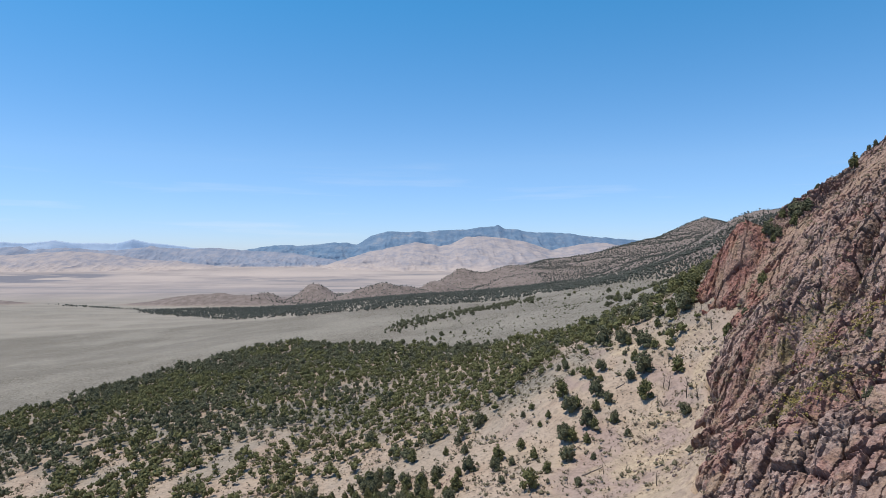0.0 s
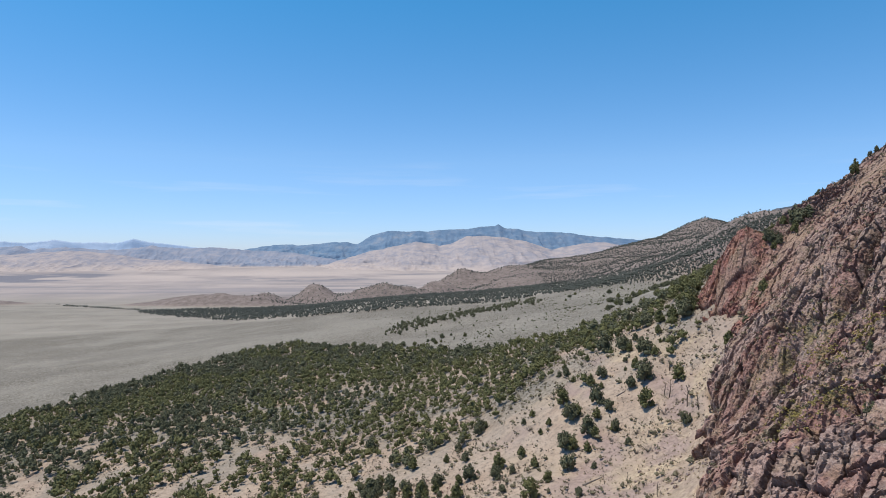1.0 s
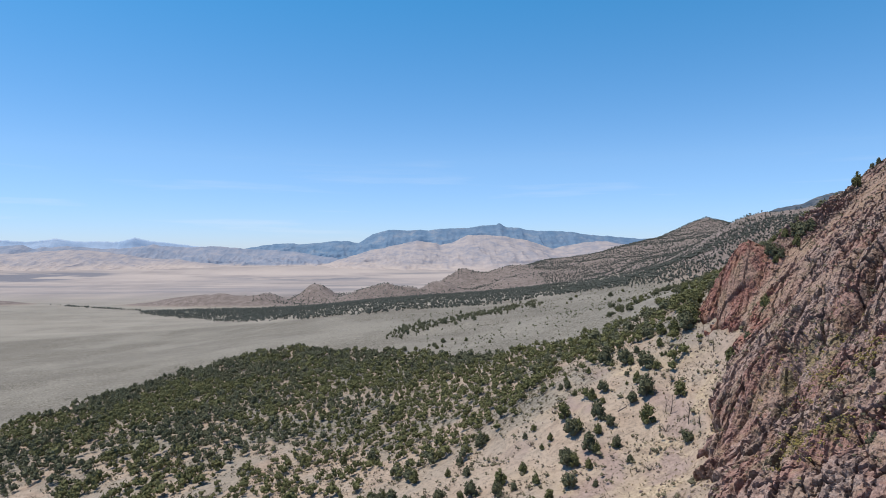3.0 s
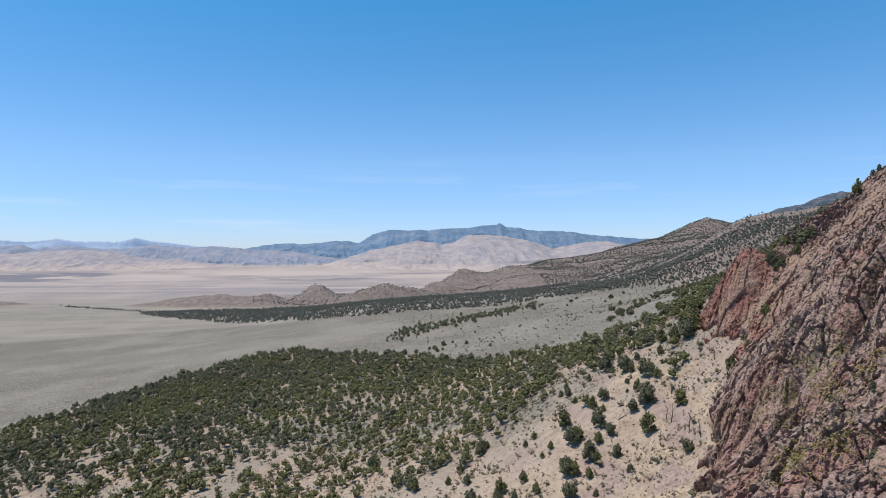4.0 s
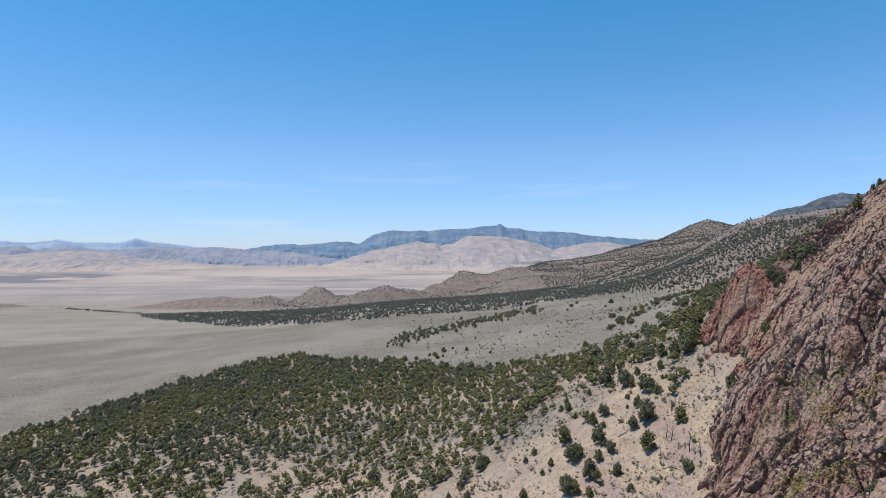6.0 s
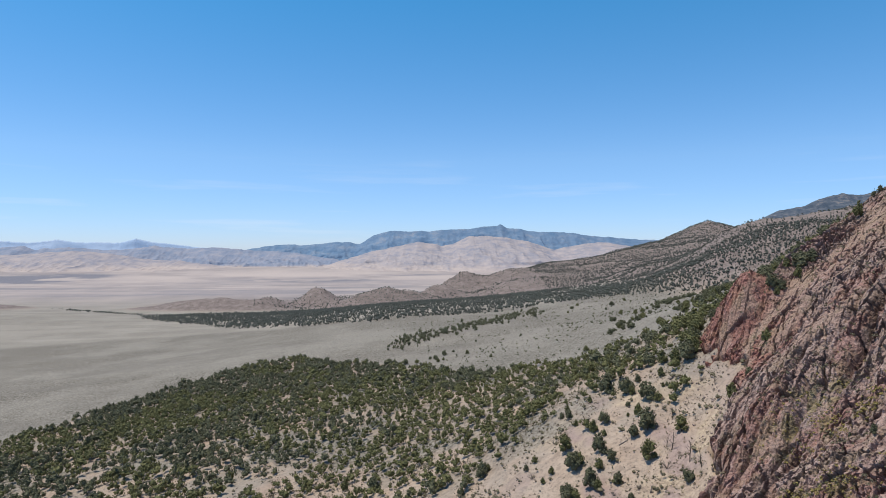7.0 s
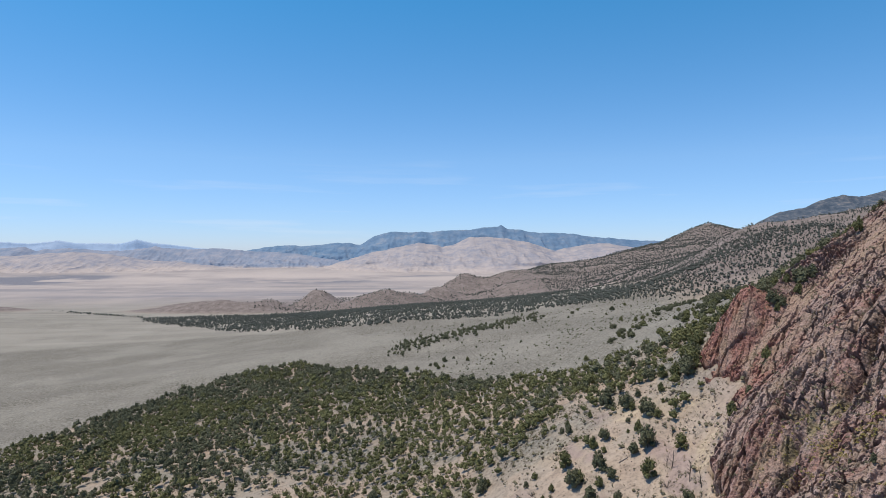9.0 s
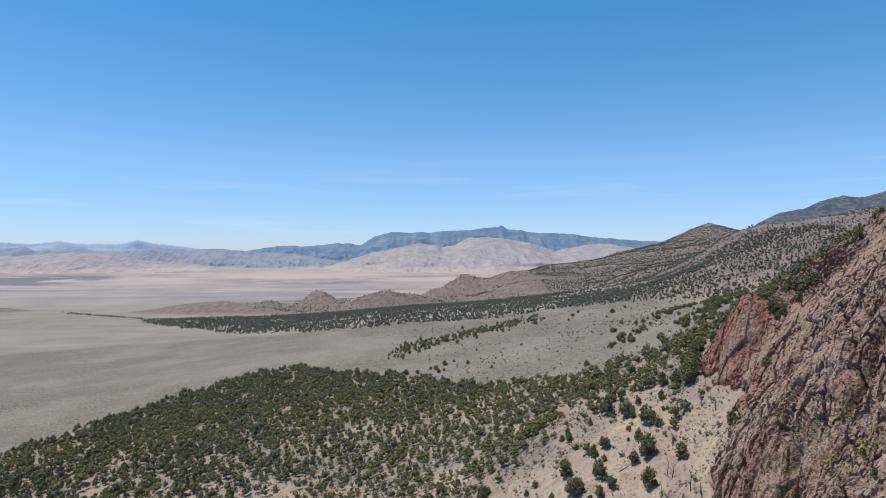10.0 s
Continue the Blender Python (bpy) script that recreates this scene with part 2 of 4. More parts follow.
def make_ground():
    """Pinkish-tan soil, straw-coloured dry grass, reddish scree and grey-green sage flats, by the masks on the sheet."""
    m, n, l, b = material("dry_ground", 0.95, 0.1)
    fine = noise_node(n, l, 1.3, 6, 0.7)
    mid = noise_node(n, l, 0.09, 5, 0.6)
    big = noise_node(n, l, 0.012, 5, 0.6)
    soil = ramp(n, l, mid, [(0.3, (0.31, 0.233, 0.182)), (0.5, (0.395, 0.312, 0.245)), (0.7, (0.325, 0.275, 0.228))])
    soil = mix(n, l, grey(n, l, fine, 0.52, 0.66), soil, (0.20, 0.16, 0.13))
    tuft = noise_node(n, l, 0.55, 4, 0.75)
    straw = ramp(n, l, fine, [(0.36, (0.265, 0.20, 0.138)), (0.5, (0.425, 0.335, 0.235)), (0.62, (0.52, 0.42, 0.295))])
    patch = noise_node(n, l, 0.3, 6, 0.68)
    straw = mix(n, l, grey(n, l, patch, 0.46, 0.6), straw, mix(n, l, 0.5, straw, (0.29, 0.215, 0.175)))
    red = ramp(n, l, fine, [(0.3, (0.235, 0.17, 0.15)), (0.65, (0.36, 0.275, 0.245))])
    sage = ramp(n, l, noise_node(n, l, 0.75, 5, 0.75), [(0.40, (0.075, 0.068, 0.054)), (0.5, (0.180, 0.164, 0.138)), (0.60, (0.285, 0.259, 0.219))])
    sage = mix(n, l, grey(n, l, big, 0.42, 0.62), sage, mix(n, l, 0.5, sage, (0.295, 0.273, 0.234)))
    streak = noise_node(n, l, 0.03, 6, 0.65, (0.35, 1.4, 1), (0, 0, 0.25))
    sage = mix(n, l, grey(n, l, streak, 0.5, 0.66), sage, mix(n, l, 0.55, sage, (0.16, 0.145, 0.125)))
    floor = ramp(n, l, noise_node(n, l, 0.004, 8, 0.66, (1.0, 0.5, 1), (0, 0, 0.25)),
                 [(0.32, (0.255, 0.226, 0.220)), (0.5, (0.325, 0.285, 0.270)), (0.7, (0.405, 0.345, 0.312))])
    floor = mix(n, l, attribute(n, "scrub"), floor, ramp(n, l, mid, [(0.3, (0.148, 0.150, 0.178)), (0.7, (0.20, 0.195, 0.215))]))
    floor = mix(n, l, attribute(n, "playa"), floor, ramp(n, l, mid, [(0.3, (0.425, 0.362, 0.332)), (0.7, (0.49, 0.415, 0.372))]))
    sage = mix(n, l, attribute(n, "pale"), sage, mix(n, l, 0.55, sage, (0.34, 0.309, 0.265)))
    col = mix(n, l, attribute(n, "straw"), soil, straw)
    col = mix(n, l, attribute(n, "scree"), col, red)
    col = mix(n, l, grey(n, l, tuft, 0.48, 0.62), col, mix(n, l, 0.42, col, (0.15, 0.118, 0.092)))
    col = mix(n, l, attribute(n, "sage"), col, sage)
    hill = ramp(n, l, mid, [(0.3, (0.15, 0.121, 0.112)), (0.52, (0.222, 0.181, 0.166)), (0.75, (0.30, 0.246, 0.224))])
    hill = mix(n, l, grey(n, l, tuft, 0.47, 0.60), hill, mix(n, l, 0.5, hill, (0.085, 0.08, 0.065)))
    col = mix(n, l, attribute(n, "hill"), col, hill)
    col = mix(n, l, attribute(n, "valley"), col, floor)
    l.new(col, b.inputs["Base Color"])
    bump(n, l, b, tuft, 0.5, 0.3)
    return m


def make_rock():
    """Weathered volcanic rock: purple-brown with rusty red, grey lichen, soil on the ledges and yellow-green growth."""
    m, n, l, b = material("volcanic_rock", 0.9, 0.15)
    fine = noise_node(n, l, 2.4, 8, 0.78)
    mid = noise_node(n, l, 0.22, 6, 0.65)
    big = noise_node(n, l, 0.05, 4, 0.55)
    base = ramp(n, l, mid, [(0.28, (0.31, 0.202, 0.170)), (0.45, (0.392, 0.258, 0.216)), (0.58, (0.44, 0.297, 0.248)), (0.75, (0.44, 0.342, 0.288))])
    rust = ramp(n, l, fine, [(0.3, (0.22, 0.082, 0.068)), (0.65, (0.37, 0.155, 0.120))])
    col = base
    # broken blocks: each its own shade, dark joints between them
    warp = n.new("ShaderNodeTexCoord")
    push = n.new("ShaderNodeTexNoise")
    push.inputs["Scale"].default_value, push.inputs["Detail"].default_value = 0.7, 4
    l.new(warp.outputs["Object"], push.inputs["Vector"])
    moved = n.new("ShaderNodeVectorMath")
    moved.operation = "MULTIPLY_ADD"
    moved.inputs[1].default_value = (1.6, 1.6, 1.6)
    l.new(push.outputs["Color"], moved.inputs[0])
    l.new(warp.outputs["Object"], moved.inputs[2])
    joints = []
    for size, depth, dark in ((0.4, 0.30, 0.0), (1.7, 0.32, 0.3)):
        stretch = n.new("ShaderNodeMapping")
        stretch.inputs["Rotation"].default_value = (0.3, 0.75, 0.4)
        stretch.inputs["Scale"].default_value = (0.55, 1.0, 1.2)
        l.new(moved.outputs[0], stretch.inputs[0])
        block = n.new("ShaderNodeTexVoronoi")
        block.inputs["Scale"].default_value = size
        l.new(stretch.outputs[0], block.inputs["Vector"])
        tone = n.new("ShaderNodeSeparateColor")
        l.new(block.outputs["Color"], tone.inputs[0])
        col = mix(n, l, tone.outputs[0], mix(n, l, depth, col, (0.12, 0.08, 0.07)), mix(n, l, 0.55 * depth, col, (0.54, 0.41, 0.36)))
        edge = n.new("ShaderNodeTexVoronoi")
        edge.feature = "DISTANCE_TO_EDGE"
        edge.inputs["Scale"].default_value = size
        l.new(stretch.outputs[0], edge.inputs["Vector"])
        joint = grey(n, l, edge.outputs["Distance"], 0.0, 0.09)
        joints.append(joint)
        if dark:
            keep = n.new("ShaderNodeMath")
            keep.operation = "MAXIMUM"
            l.new(joint, keep.inputs[0])
            l.new(grey(n, l, mid, 0.44, 0.56), keep.inputs[1])
            col = mix(n, l, keep.outputs[0], mix(n, l, dark, col, (0.05, 0.035, 0.03)), col)
    col = mix(n, l, attribute(n, "rust"), col, mix(n, l, 0.8, col, rust))
    yaw = n.new("ShaderNodeMapping")
    yaw.inputs["Rotation"].default_value = (0, 0, -0.77)
    l.new(moved.outputs[0], yaw.inputs[0])
    dip = n.new("ShaderNodeMapping")
    dip.inputs["Rotation"].default_value = (0, 0.72, 0)
    l.new(yaw.outputs[0], dip.inputs[0])
    thin = n.new("ShaderNodeMapping")
    thin.inputs["Scale"].default_value = (0.2, 1.0, 1.0)
    l.new(dip.outputs[0], thin.inputs[0])
    grain = n.new("ShaderNodeTexNoise")
    grain.inputs["Scale"].default_value, grain.inputs["Detail"].default_value, grain.inputs["Roughness"].default_value = 0.95, 7, 0.68
    l.new(thin.outputs[0], grain.inputs["Vector"])
    col = mix(n, l, grey(n, l, grain.outputs["Fac"], 0.36, 0.5), mix(n, l, 0.5, col, (0.07, 0.045, 0.04)), col)
    col = mix(n, l, grey(n, l, grain.outputs["Fac"], 0.54, 0.68), col, mix(n, l, 0.36, col, (0.56, 0.44, 0.385)))
    lichen = ramp(n, l, fine, [(0.35, (0.22, 0.195, 0.18)), (0.7, (0.46, 0.41, 0.375))])
    col = mix(n, l, grey(n, l, big, 0.54, 0.7), col, mix(n, l, 0.45, col, lichen))
    col = mix(n, l, grey(n, l, fine, 0.40, 0.56), mix(n, l, 0.42, col, (0.09, 0.06, 0.054)), col)
    speck = noise_node(n, l, 0.8, 6, 0.7)
    col = mix(n, l, grey(n, l, speck, 0.53, 0.66), col, mix(n, l, 0.38, col, (0.47, 0.375, 0.335)))
    col = mix(n, l, attribute(n, "ash"), col, mix(n, l, 0.5, col, lichen))
    col = mix(n, l, attribute(n, "rust"), col, mix(n, l, 0.5, col, rust))
    col = mix(n, l, attribute(n, "soil"), col, ramp(n, l, fine, [(0.34, (0.215, 0.145, 0.115)), (0.6, (0.375, 0.262, 0.205))]))
    green = ramp(n, l, fine, [(0.35, (0.10, 0.10, 0.045)), (0.6, (0.27, 0.23, 0.09))])
    col = mix(n, l, attribute(n, "growth"), col, green)
    # shade inside cracks and clefts is painted in: colour goes towards near black there
    col = mix(n, l, attribute(n, "crack_shade"), col, mix(n, l, 0.62, col, (0.05, 0.036, 0.032)))
    l.new(col, b.inputs["Base Color"])
    # angular chips: pyramids of two sizes, with a little grain on them
    total = grain.outputs["Fac"]
    for size, weight in ((0.9, 1.3), (2.6, 0.5)):
        chip = n.new("ShaderNodeTexVoronoi")
        chip.distance = "MANHATTAN"
        chip.inputs["Scale"].default_value = size
        l.new(dip.outputs[0], chip.inputs["Vector"])
        add = n.new("ShaderNodeMath")
        add.operation = "MULTIPLY_ADD"
        add.inputs[1].default_value = -weight
        l.new(chip.outputs["Distance"], add.inputs[0])
        l.new(total, add.inputs[2])
        total = add.outputs[0]
    bump(n, l, b, total, 0.65, 0.36)
    return m


def make_foliage(name, dark, light, warm):
    m, n, l, b = material(name, 0.75, 0.2)
    g = n.new("ShaderNodeNewGeometry")
    isl = g.outputs["Random Per Island"]
    col = ramp(n, l, isl, [(0.0, dark), (0.6, light), (1.0, warm)])
    tone = n.new("ShaderNodeObjectInfo")
    both = n.new("ShaderNodeMath")
    both.operation = "ADD"
    l.new(tone.outputs["Random"], both.inputs[0])
    l.new(attribute(n, "tone"), both.inputs[1])
    col = mix(n, l, grey(n, l, both.outputs[0], 0.2, 1.6), mix(n, l, 0.4, col, dark), mix(n, l, 0.35, col, warm))
    mottle = noise_node(n, l, 5.0, 4, 0.7)
    col = mix(n, l, grey(n, l, mottle, 0.36, 0.62), mix(n, l, 0.55, col, dark), mix(n, l, 0.35, col, warm))
    l.new(col, b.inputs["Base Color"])
    bump(n, l, b, mottle, 0.9, 0.12)
    return m


def make_plain(name, lo, hi, scale, rough=0.9, bumpy=0.4, dist=0.05, stretch=None):
    m, n, l, b = material(name, rough, 0.15)
    f = noise_node(n, l, scale, 6, 0.65, stretch)
    l.new(ramp(n, l, f, [(0.3, lo), (0.7, hi)]), b.inputs["Base Color"])
    bump(n, l, b, f, bumpy, dist)
    return m


def make_range(name, stops, scale, bumpy):
    m, n, l, b = material(name, 1.0, 0.0)
    f = noise_node(n, l, scale, 8, 0.65, (1, 1, 2.2))
    col = ramp(n, l, f, stops)
    gravel = ramp(n, l, noise_node(n, l, 0.006, 6, 0.6), [(0.35, (0.385, 0.330, 0.312)), (0.65, (0.455, 0.388, 0.356))])
    col = mix(n, l, attribute(n, "fan"), col, gravel)
    l.new(col, b.inputs["Base Color"])
    bump(n, l, b, noise_node(n, l, 0.03, 6, 0.6), bumpy, 12)
    return m


GROUND = make_ground()
ROCK = make_rock()
PINYON = make_foliage("pinyon_needles", (0.068, 0.073, 0.032), (0.134, 0.139, 0.058), (0.198, 0.188, 0.080))
JUNIPER = make_foliage("juniper_scale_leaves", (0.062, 0.067, 0.040), (0.122, 0.128, 0.074), (0.184, 0.181, 0.104))
SHRUB = make_foliage("sage_leaves", (0.09, 0.085, 0.055), (0.17, 0.155, 0.105), (0.24, 0.205, 0.13))
# distant trees: a little haze is painted in, so the green leans blue-grey
FARGREEN = make_foliage("hazed_woodland", (0.050, 0.059, 0.050), (0.084, 0.094, 0.080), (0.118, 0.122, 0.104))
BARK = make_plain("bark", (0.06, 0.045, 0.035), (0.16, 0.125, 0.10), 6.0, 0.95, 0.8, 0.04, (1, 1, 0.2))
BURNT = make_plain("burnt_wood", (0.02, 0.018, 0.016), (0.10, 0.085, 0.075), 5.0, 0.9, 0.6, 0.03, (1, 1, 0.2))
STONE = make_plain("loose_stone", (0.13, 0.095, 0.085), (0.34, 0.27, 0.235), 2.0, 0.9, 0.7, 0.1)

# ---- mesh helpers ----


def mesh_of(name, verts, faces, mat, smooth_shade=False, **values):
    """A mesh from arrays: verts (n, 3), faces (m, 3 or 4); values become point attributes."""
    me = bpy.data.meshes.new(name)
    verts, faces = np.asarray(verts, np.float32), np.asarray(faces, np.int32)
    k = faces.shape[1]
    me.vertices.add(len(verts))
    me.vertices.foreach_set("co", verts.ravel())
    me.loops.add(faces.size)
    me.loops.foreach_set("vertex_index", faces.ravel())
    me.polygons.add(len(faces))
    me.polygons.foreach_set("loop_start", np.arange(len(faces), dtype=np.int32) * k)
    me.polygons.foreach_set("use_smooth", np.full(len(faces), smooth_shade))
    for key, v in values.items():
        me.attributes.new(key, "FLOAT", "POINT").data.foreach_set("value", np.asarray(v, np.float32).ravel())
    me.materials.append(mat)
    me.update(calc_edges=True)
    me.validate()
    return me


def sheet_faces(rows, cols):
    i = np.arange(rows * cols).reshape(rows, cols)
    return np.stack([i[:-1, :-1], i[:-1, 1:], i[1:, 1:], i[1:, :-1]], -1).reshape(-1, 4)


def part(name, me, parent, label=""):
    ob = new(name, me)
    ob.parent = parent
    return tagged(ob, label)


# ---- the land: one sheet from behind the camera to the far ranges ----
def forest_edge(x):
    """The far border of the woodland on the spur."""
    return along([-330, -224, -174, -131, -92, -51, -15, 5, 30, 54, 74, 90, 130], [242, 360, 436, 476, 455, 420, 378, 346, 306, 266, 246, 234, 238], np.clip(x, -330, 130))


def forest_foot(x):
    """The near border of the dense woodland; below it the trees stand apart."""
    return along([-300, -190, -112, -49, -18, 0, 9, 20, 32, 44, 66, 90, 130], [235, 258, 255, 230, 222, 205, 195, 190, 184, 184, 186, 188, 196], np.clip(x, -300, 130))


def land_sheet():
    ys = [-150.0]
    while ys[-1] < 4900:
        y = ys[-1]
        ys.append(y + (3.0 if y < 60 else 1.0 if y < 200 else max(1.0, (y - 70) * 0.012)))
    ys = np.array(ys)
    a = np.linspace(-1, 1, 391)
    a = a * (0.75 + 0.25 * a * a)
    x = a[None, :] * (0.95 * np.maximum(ys, 0) + 190)[:, None]
    y = np.repeat(ys[:, None], len(a), 1)
    z = height(x, y)
    r = rockiness(x, y)
    z = z - 2.0 * smooth(0.35, 0.7, r) - 5.0 * smooth(0.6, 1.0, r)
    edge = forest_edge(x)
    wob = (fbm(x / 30, y / 30, 3, 61) - 0.5) * 40
    flats = smooth(-12, 12, y - edge + 0.2 * wob) * (1 - smooth(185, 260, x + 0.4 * wob - 0.12 * (y - 560)))
    hills = smooth(1190, 1260, y + 0.4 * wob + 0.15 * x) * smooth(-700, -620, x + wob)
    sage = np.clip(flats - hills, 0, 1)
    pale = smooth(-8, 12, y - np.interp(x, [-900, -521, -468, -406, -340, -266, -182], [600, 728, 748, 764, 771, 763, 715]) + 0.12 * wob) * (0.55 + 0.45 * smooth(0.4, 0.6, fbm(x / 160, y / 22, 4, 76)))
    hill = np.clip(np.maximum(hills, smooth(500, 600, y)) - sage, 0, 1)
    sage = np.maximum(sage, (y < 520) * (0.55 * smooth(0.50, 0.6, fbm(x / 18, y / 18, 4, 63)) * smooth(145, 185, y) + 0.5 * smooth(-30, 10, y - forest_foot(x)) * smooth(0.36, 0.5, fbm(x / 12, y / 12, 4, 64))))
    valley = smooth(1150, 1900, y + 0.6 * wob) * (1 - 0.7 * hills * (1 - smooth(1500, 1800, y))) * (1 - smooth(-60, 60, x - 60 - 0.25 * (y - 1700)) * (1 - smooth(2000, 2400, y)))
    playa = np.exp(-(((y - 3200) / 480) ** 2)) * smooth(-2600, -1500, x) * (1 - smooth(500, 1100, x)) * smooth(0.3, 0.58, fbm(x / 500, y / 420, 5, 73))
    playa = np.maximum(0.85 * playa, 0.5 * smooth(0.50, 0.62, fbm(x / 420 + 3 + y / 1400, y / 130, 5, 74)) * smooth(1700, 2300, y))
    patchy = fbm(x / 200, y / 160, 5, 77)
    scrub = 1.5 * np.exp(-((x + 1990) / 330) ** 4 - ((y - 2940) / 350) ** 4) + 0.36 * smooth(0.46, 0.6, fbm(x / 700, y / 150, 4, 78)) * smooth(1500, 1700, y) * (1 - smooth(2450, 2900, y)) + 0.8 * np.exp(-((x + 620) / 420) ** 2 - ((y - 2850) / 130) ** 2) + 0.7 * np.exp(-((x + 150) / 200) ** 2 - ((y - 3250) / 90) ** 2)
    scrub = np.clip(1.3 * scrub, 0, 1) * smooth(0.32, 0.5, patchy)
    playa = playa * (1 - 0.9 * scrub)
    knob = smooth(2.0, 5.0, knob_rise(x, y))
    valley, sage, hill = valley * (1 - knob * (y < 1900)), sage * (1 - knob), np.maximum(hill, knob)
    open_slope = smooth(8, 30, x) * (1 - smooth(175, 195, y))
    straw = 0.7 * open_slope * smooth(0.46, 0.6, fbm(x / 11 + 0.7 * y / 11, y / 26, 4, 67))
    below = along(EDGE_Y, EDGE_X, np.clip(y, 60, 190)) - x
    straw = np.maximum(straw, 1.0 * (1 - smooth(9, 22, below + 6 * (fbm(x / 8, y / 8, 3, 66) - 0.5))) * (1 - smooth(172, 182, y)) * smooth(0.42, 0.58, fbm(x / 7, y / 7, 5, 68)))
    scree = open_slope * smooth(0.55, 0.66, fbm(x / 9, y / 14, 4, 69)) * 0.9
    talus = (1 - smooth(1, 9, below + 9 * (fbm(x / 4, y / 4, 4, 65) - 0.5))) * (1 - smooth(182, 192, y)) * (y > 60)
    straw = straw * (1 - 0.2 * talus * smooth(154, 163, y))
    scree = np.maximum(scree, (0.35 + 0.15 * smooth(154, 163, y)) * talus)
    ob = new("ground", mesh_of("ground", np.stack([x, y, z], -1).reshape(-1, 3), sheet_faces(*x.shape), GROUND, True,
                               sage=sage, hill=hill, pale=pale, valley=valley, playa=playa, scrub=scrub, straw=straw, scree=scree))
    tagged(ob, "dry tan hillside falling to grey sage flats and a pale desert valley", "ground", "", "structure")


land_sheet()


# ---- far ranges, more than three kilometres off ----
def far_range(name, label, crest, y_crest, depth, foot, mat, seed, rugged, cols=420, rows=70, bend=1.25, apron=46):
    xs = np.linspace(crest[0][0], crest[-1][0], cols)
    top = np.interp(xs, [c[0] for c in crest], [c[1] for c in crest])
    top = top + (fbm(xs / 70, xs * 0 + seed, 5, seed, 0.6) - 0.5) * 16
    v = np.concatenate([np.linspace(0, 1, rows), [1.06, 1.2]])
    x = np.repeat(xs[None, :], len(v), 0)
    vv = v[:, None]
    y = y_crest - depth + depth * vv + (fbm(x / 260, vv * 3 + seed, 3, seed + 3) - 0.5) * depth * 0.25 * np.minimum(vv, 1) * (1 - np.minimum(vv, 1)) * 4
    rise = np.where(vv <= 1, np.clip(vv, 0, 1) ** bend, 1 - (vv - 1) * 2.2)
    gully = ridged(x / 120 + 0.8 * vv, vv * depth / 190 + x / 500, 6, seed + 9) - 0.5
    fine = ridged(x / 37 - 0.6 * vv, vv * depth / 70 + x / 260, 5, seed + 29) - 0.5
    z = foot + (top[None, :] - foot) * rise + (gully + 0.35 * fine) * rugged * (np.clip(vv, 0, 1) * (1 - np.clip(vv, 0, 1)) * 4) ** (0.8 * bend)
    # gravel fans spread from the gullies over the foot of the slope
    over = z - height(x, np.clip(y, 0, 4899))
    fan = (1 - smooth(-4, apron, over + 0.7 * apron * gully + 0.5 * apron * (fbm(x / 160, vv * 3, 4, seed + 41) - 0.5))) * (bend > 1.5)
    ob = new(name, mesh_of(name, np.stack([x, y, z], -1).reshape(-1, 3), sheet_faces(*x.shape), mat, True, fan=np.broadcast_to(fan, x.shape)))
    tagged(ob, label, "mountain range", "", "structure")


# aerial haze is painted into the base colours of these ranges, as blue and lilac
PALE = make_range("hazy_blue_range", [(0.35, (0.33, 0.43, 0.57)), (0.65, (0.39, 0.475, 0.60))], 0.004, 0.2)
BLUE = make_range("hazed_wooded_range", [(0.36, (0.115, 0.19, 0.29)), (0.55, (0.16, 0.23, 0.325)), (0.74, (0.255, 0.285, 0.335))], 0.012, 0.3)
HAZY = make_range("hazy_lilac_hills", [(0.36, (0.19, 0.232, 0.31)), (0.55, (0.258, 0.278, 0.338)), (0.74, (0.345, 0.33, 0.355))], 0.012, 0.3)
LILAC = make_range("hazed_bare_hills", [(0.36, (0.25, 0.25, 0.29)), (0.5, (0.325, 0.30, 0.312)), (0.68, (0.405, 0.352, 0.342))], 0.014, 0.3)
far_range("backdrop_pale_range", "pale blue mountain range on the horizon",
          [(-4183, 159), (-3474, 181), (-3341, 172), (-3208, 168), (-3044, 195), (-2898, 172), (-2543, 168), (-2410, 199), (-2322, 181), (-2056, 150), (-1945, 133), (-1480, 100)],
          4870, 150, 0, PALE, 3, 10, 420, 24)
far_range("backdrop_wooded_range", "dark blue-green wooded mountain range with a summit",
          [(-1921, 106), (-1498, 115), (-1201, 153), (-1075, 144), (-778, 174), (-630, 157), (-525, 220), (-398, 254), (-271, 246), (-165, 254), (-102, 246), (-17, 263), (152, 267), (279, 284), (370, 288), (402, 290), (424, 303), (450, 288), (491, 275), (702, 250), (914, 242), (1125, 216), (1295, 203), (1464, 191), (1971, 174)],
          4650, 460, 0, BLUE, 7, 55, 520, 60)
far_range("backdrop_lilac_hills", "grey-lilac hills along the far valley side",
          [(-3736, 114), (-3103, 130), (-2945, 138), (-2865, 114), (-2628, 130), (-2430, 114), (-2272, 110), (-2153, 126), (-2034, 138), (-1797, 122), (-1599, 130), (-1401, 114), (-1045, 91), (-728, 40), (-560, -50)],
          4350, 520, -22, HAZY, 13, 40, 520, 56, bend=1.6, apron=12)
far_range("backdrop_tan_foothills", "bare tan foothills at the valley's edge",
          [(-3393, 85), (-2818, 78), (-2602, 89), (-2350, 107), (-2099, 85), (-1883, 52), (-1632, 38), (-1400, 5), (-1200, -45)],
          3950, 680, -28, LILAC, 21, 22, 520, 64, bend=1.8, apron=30)
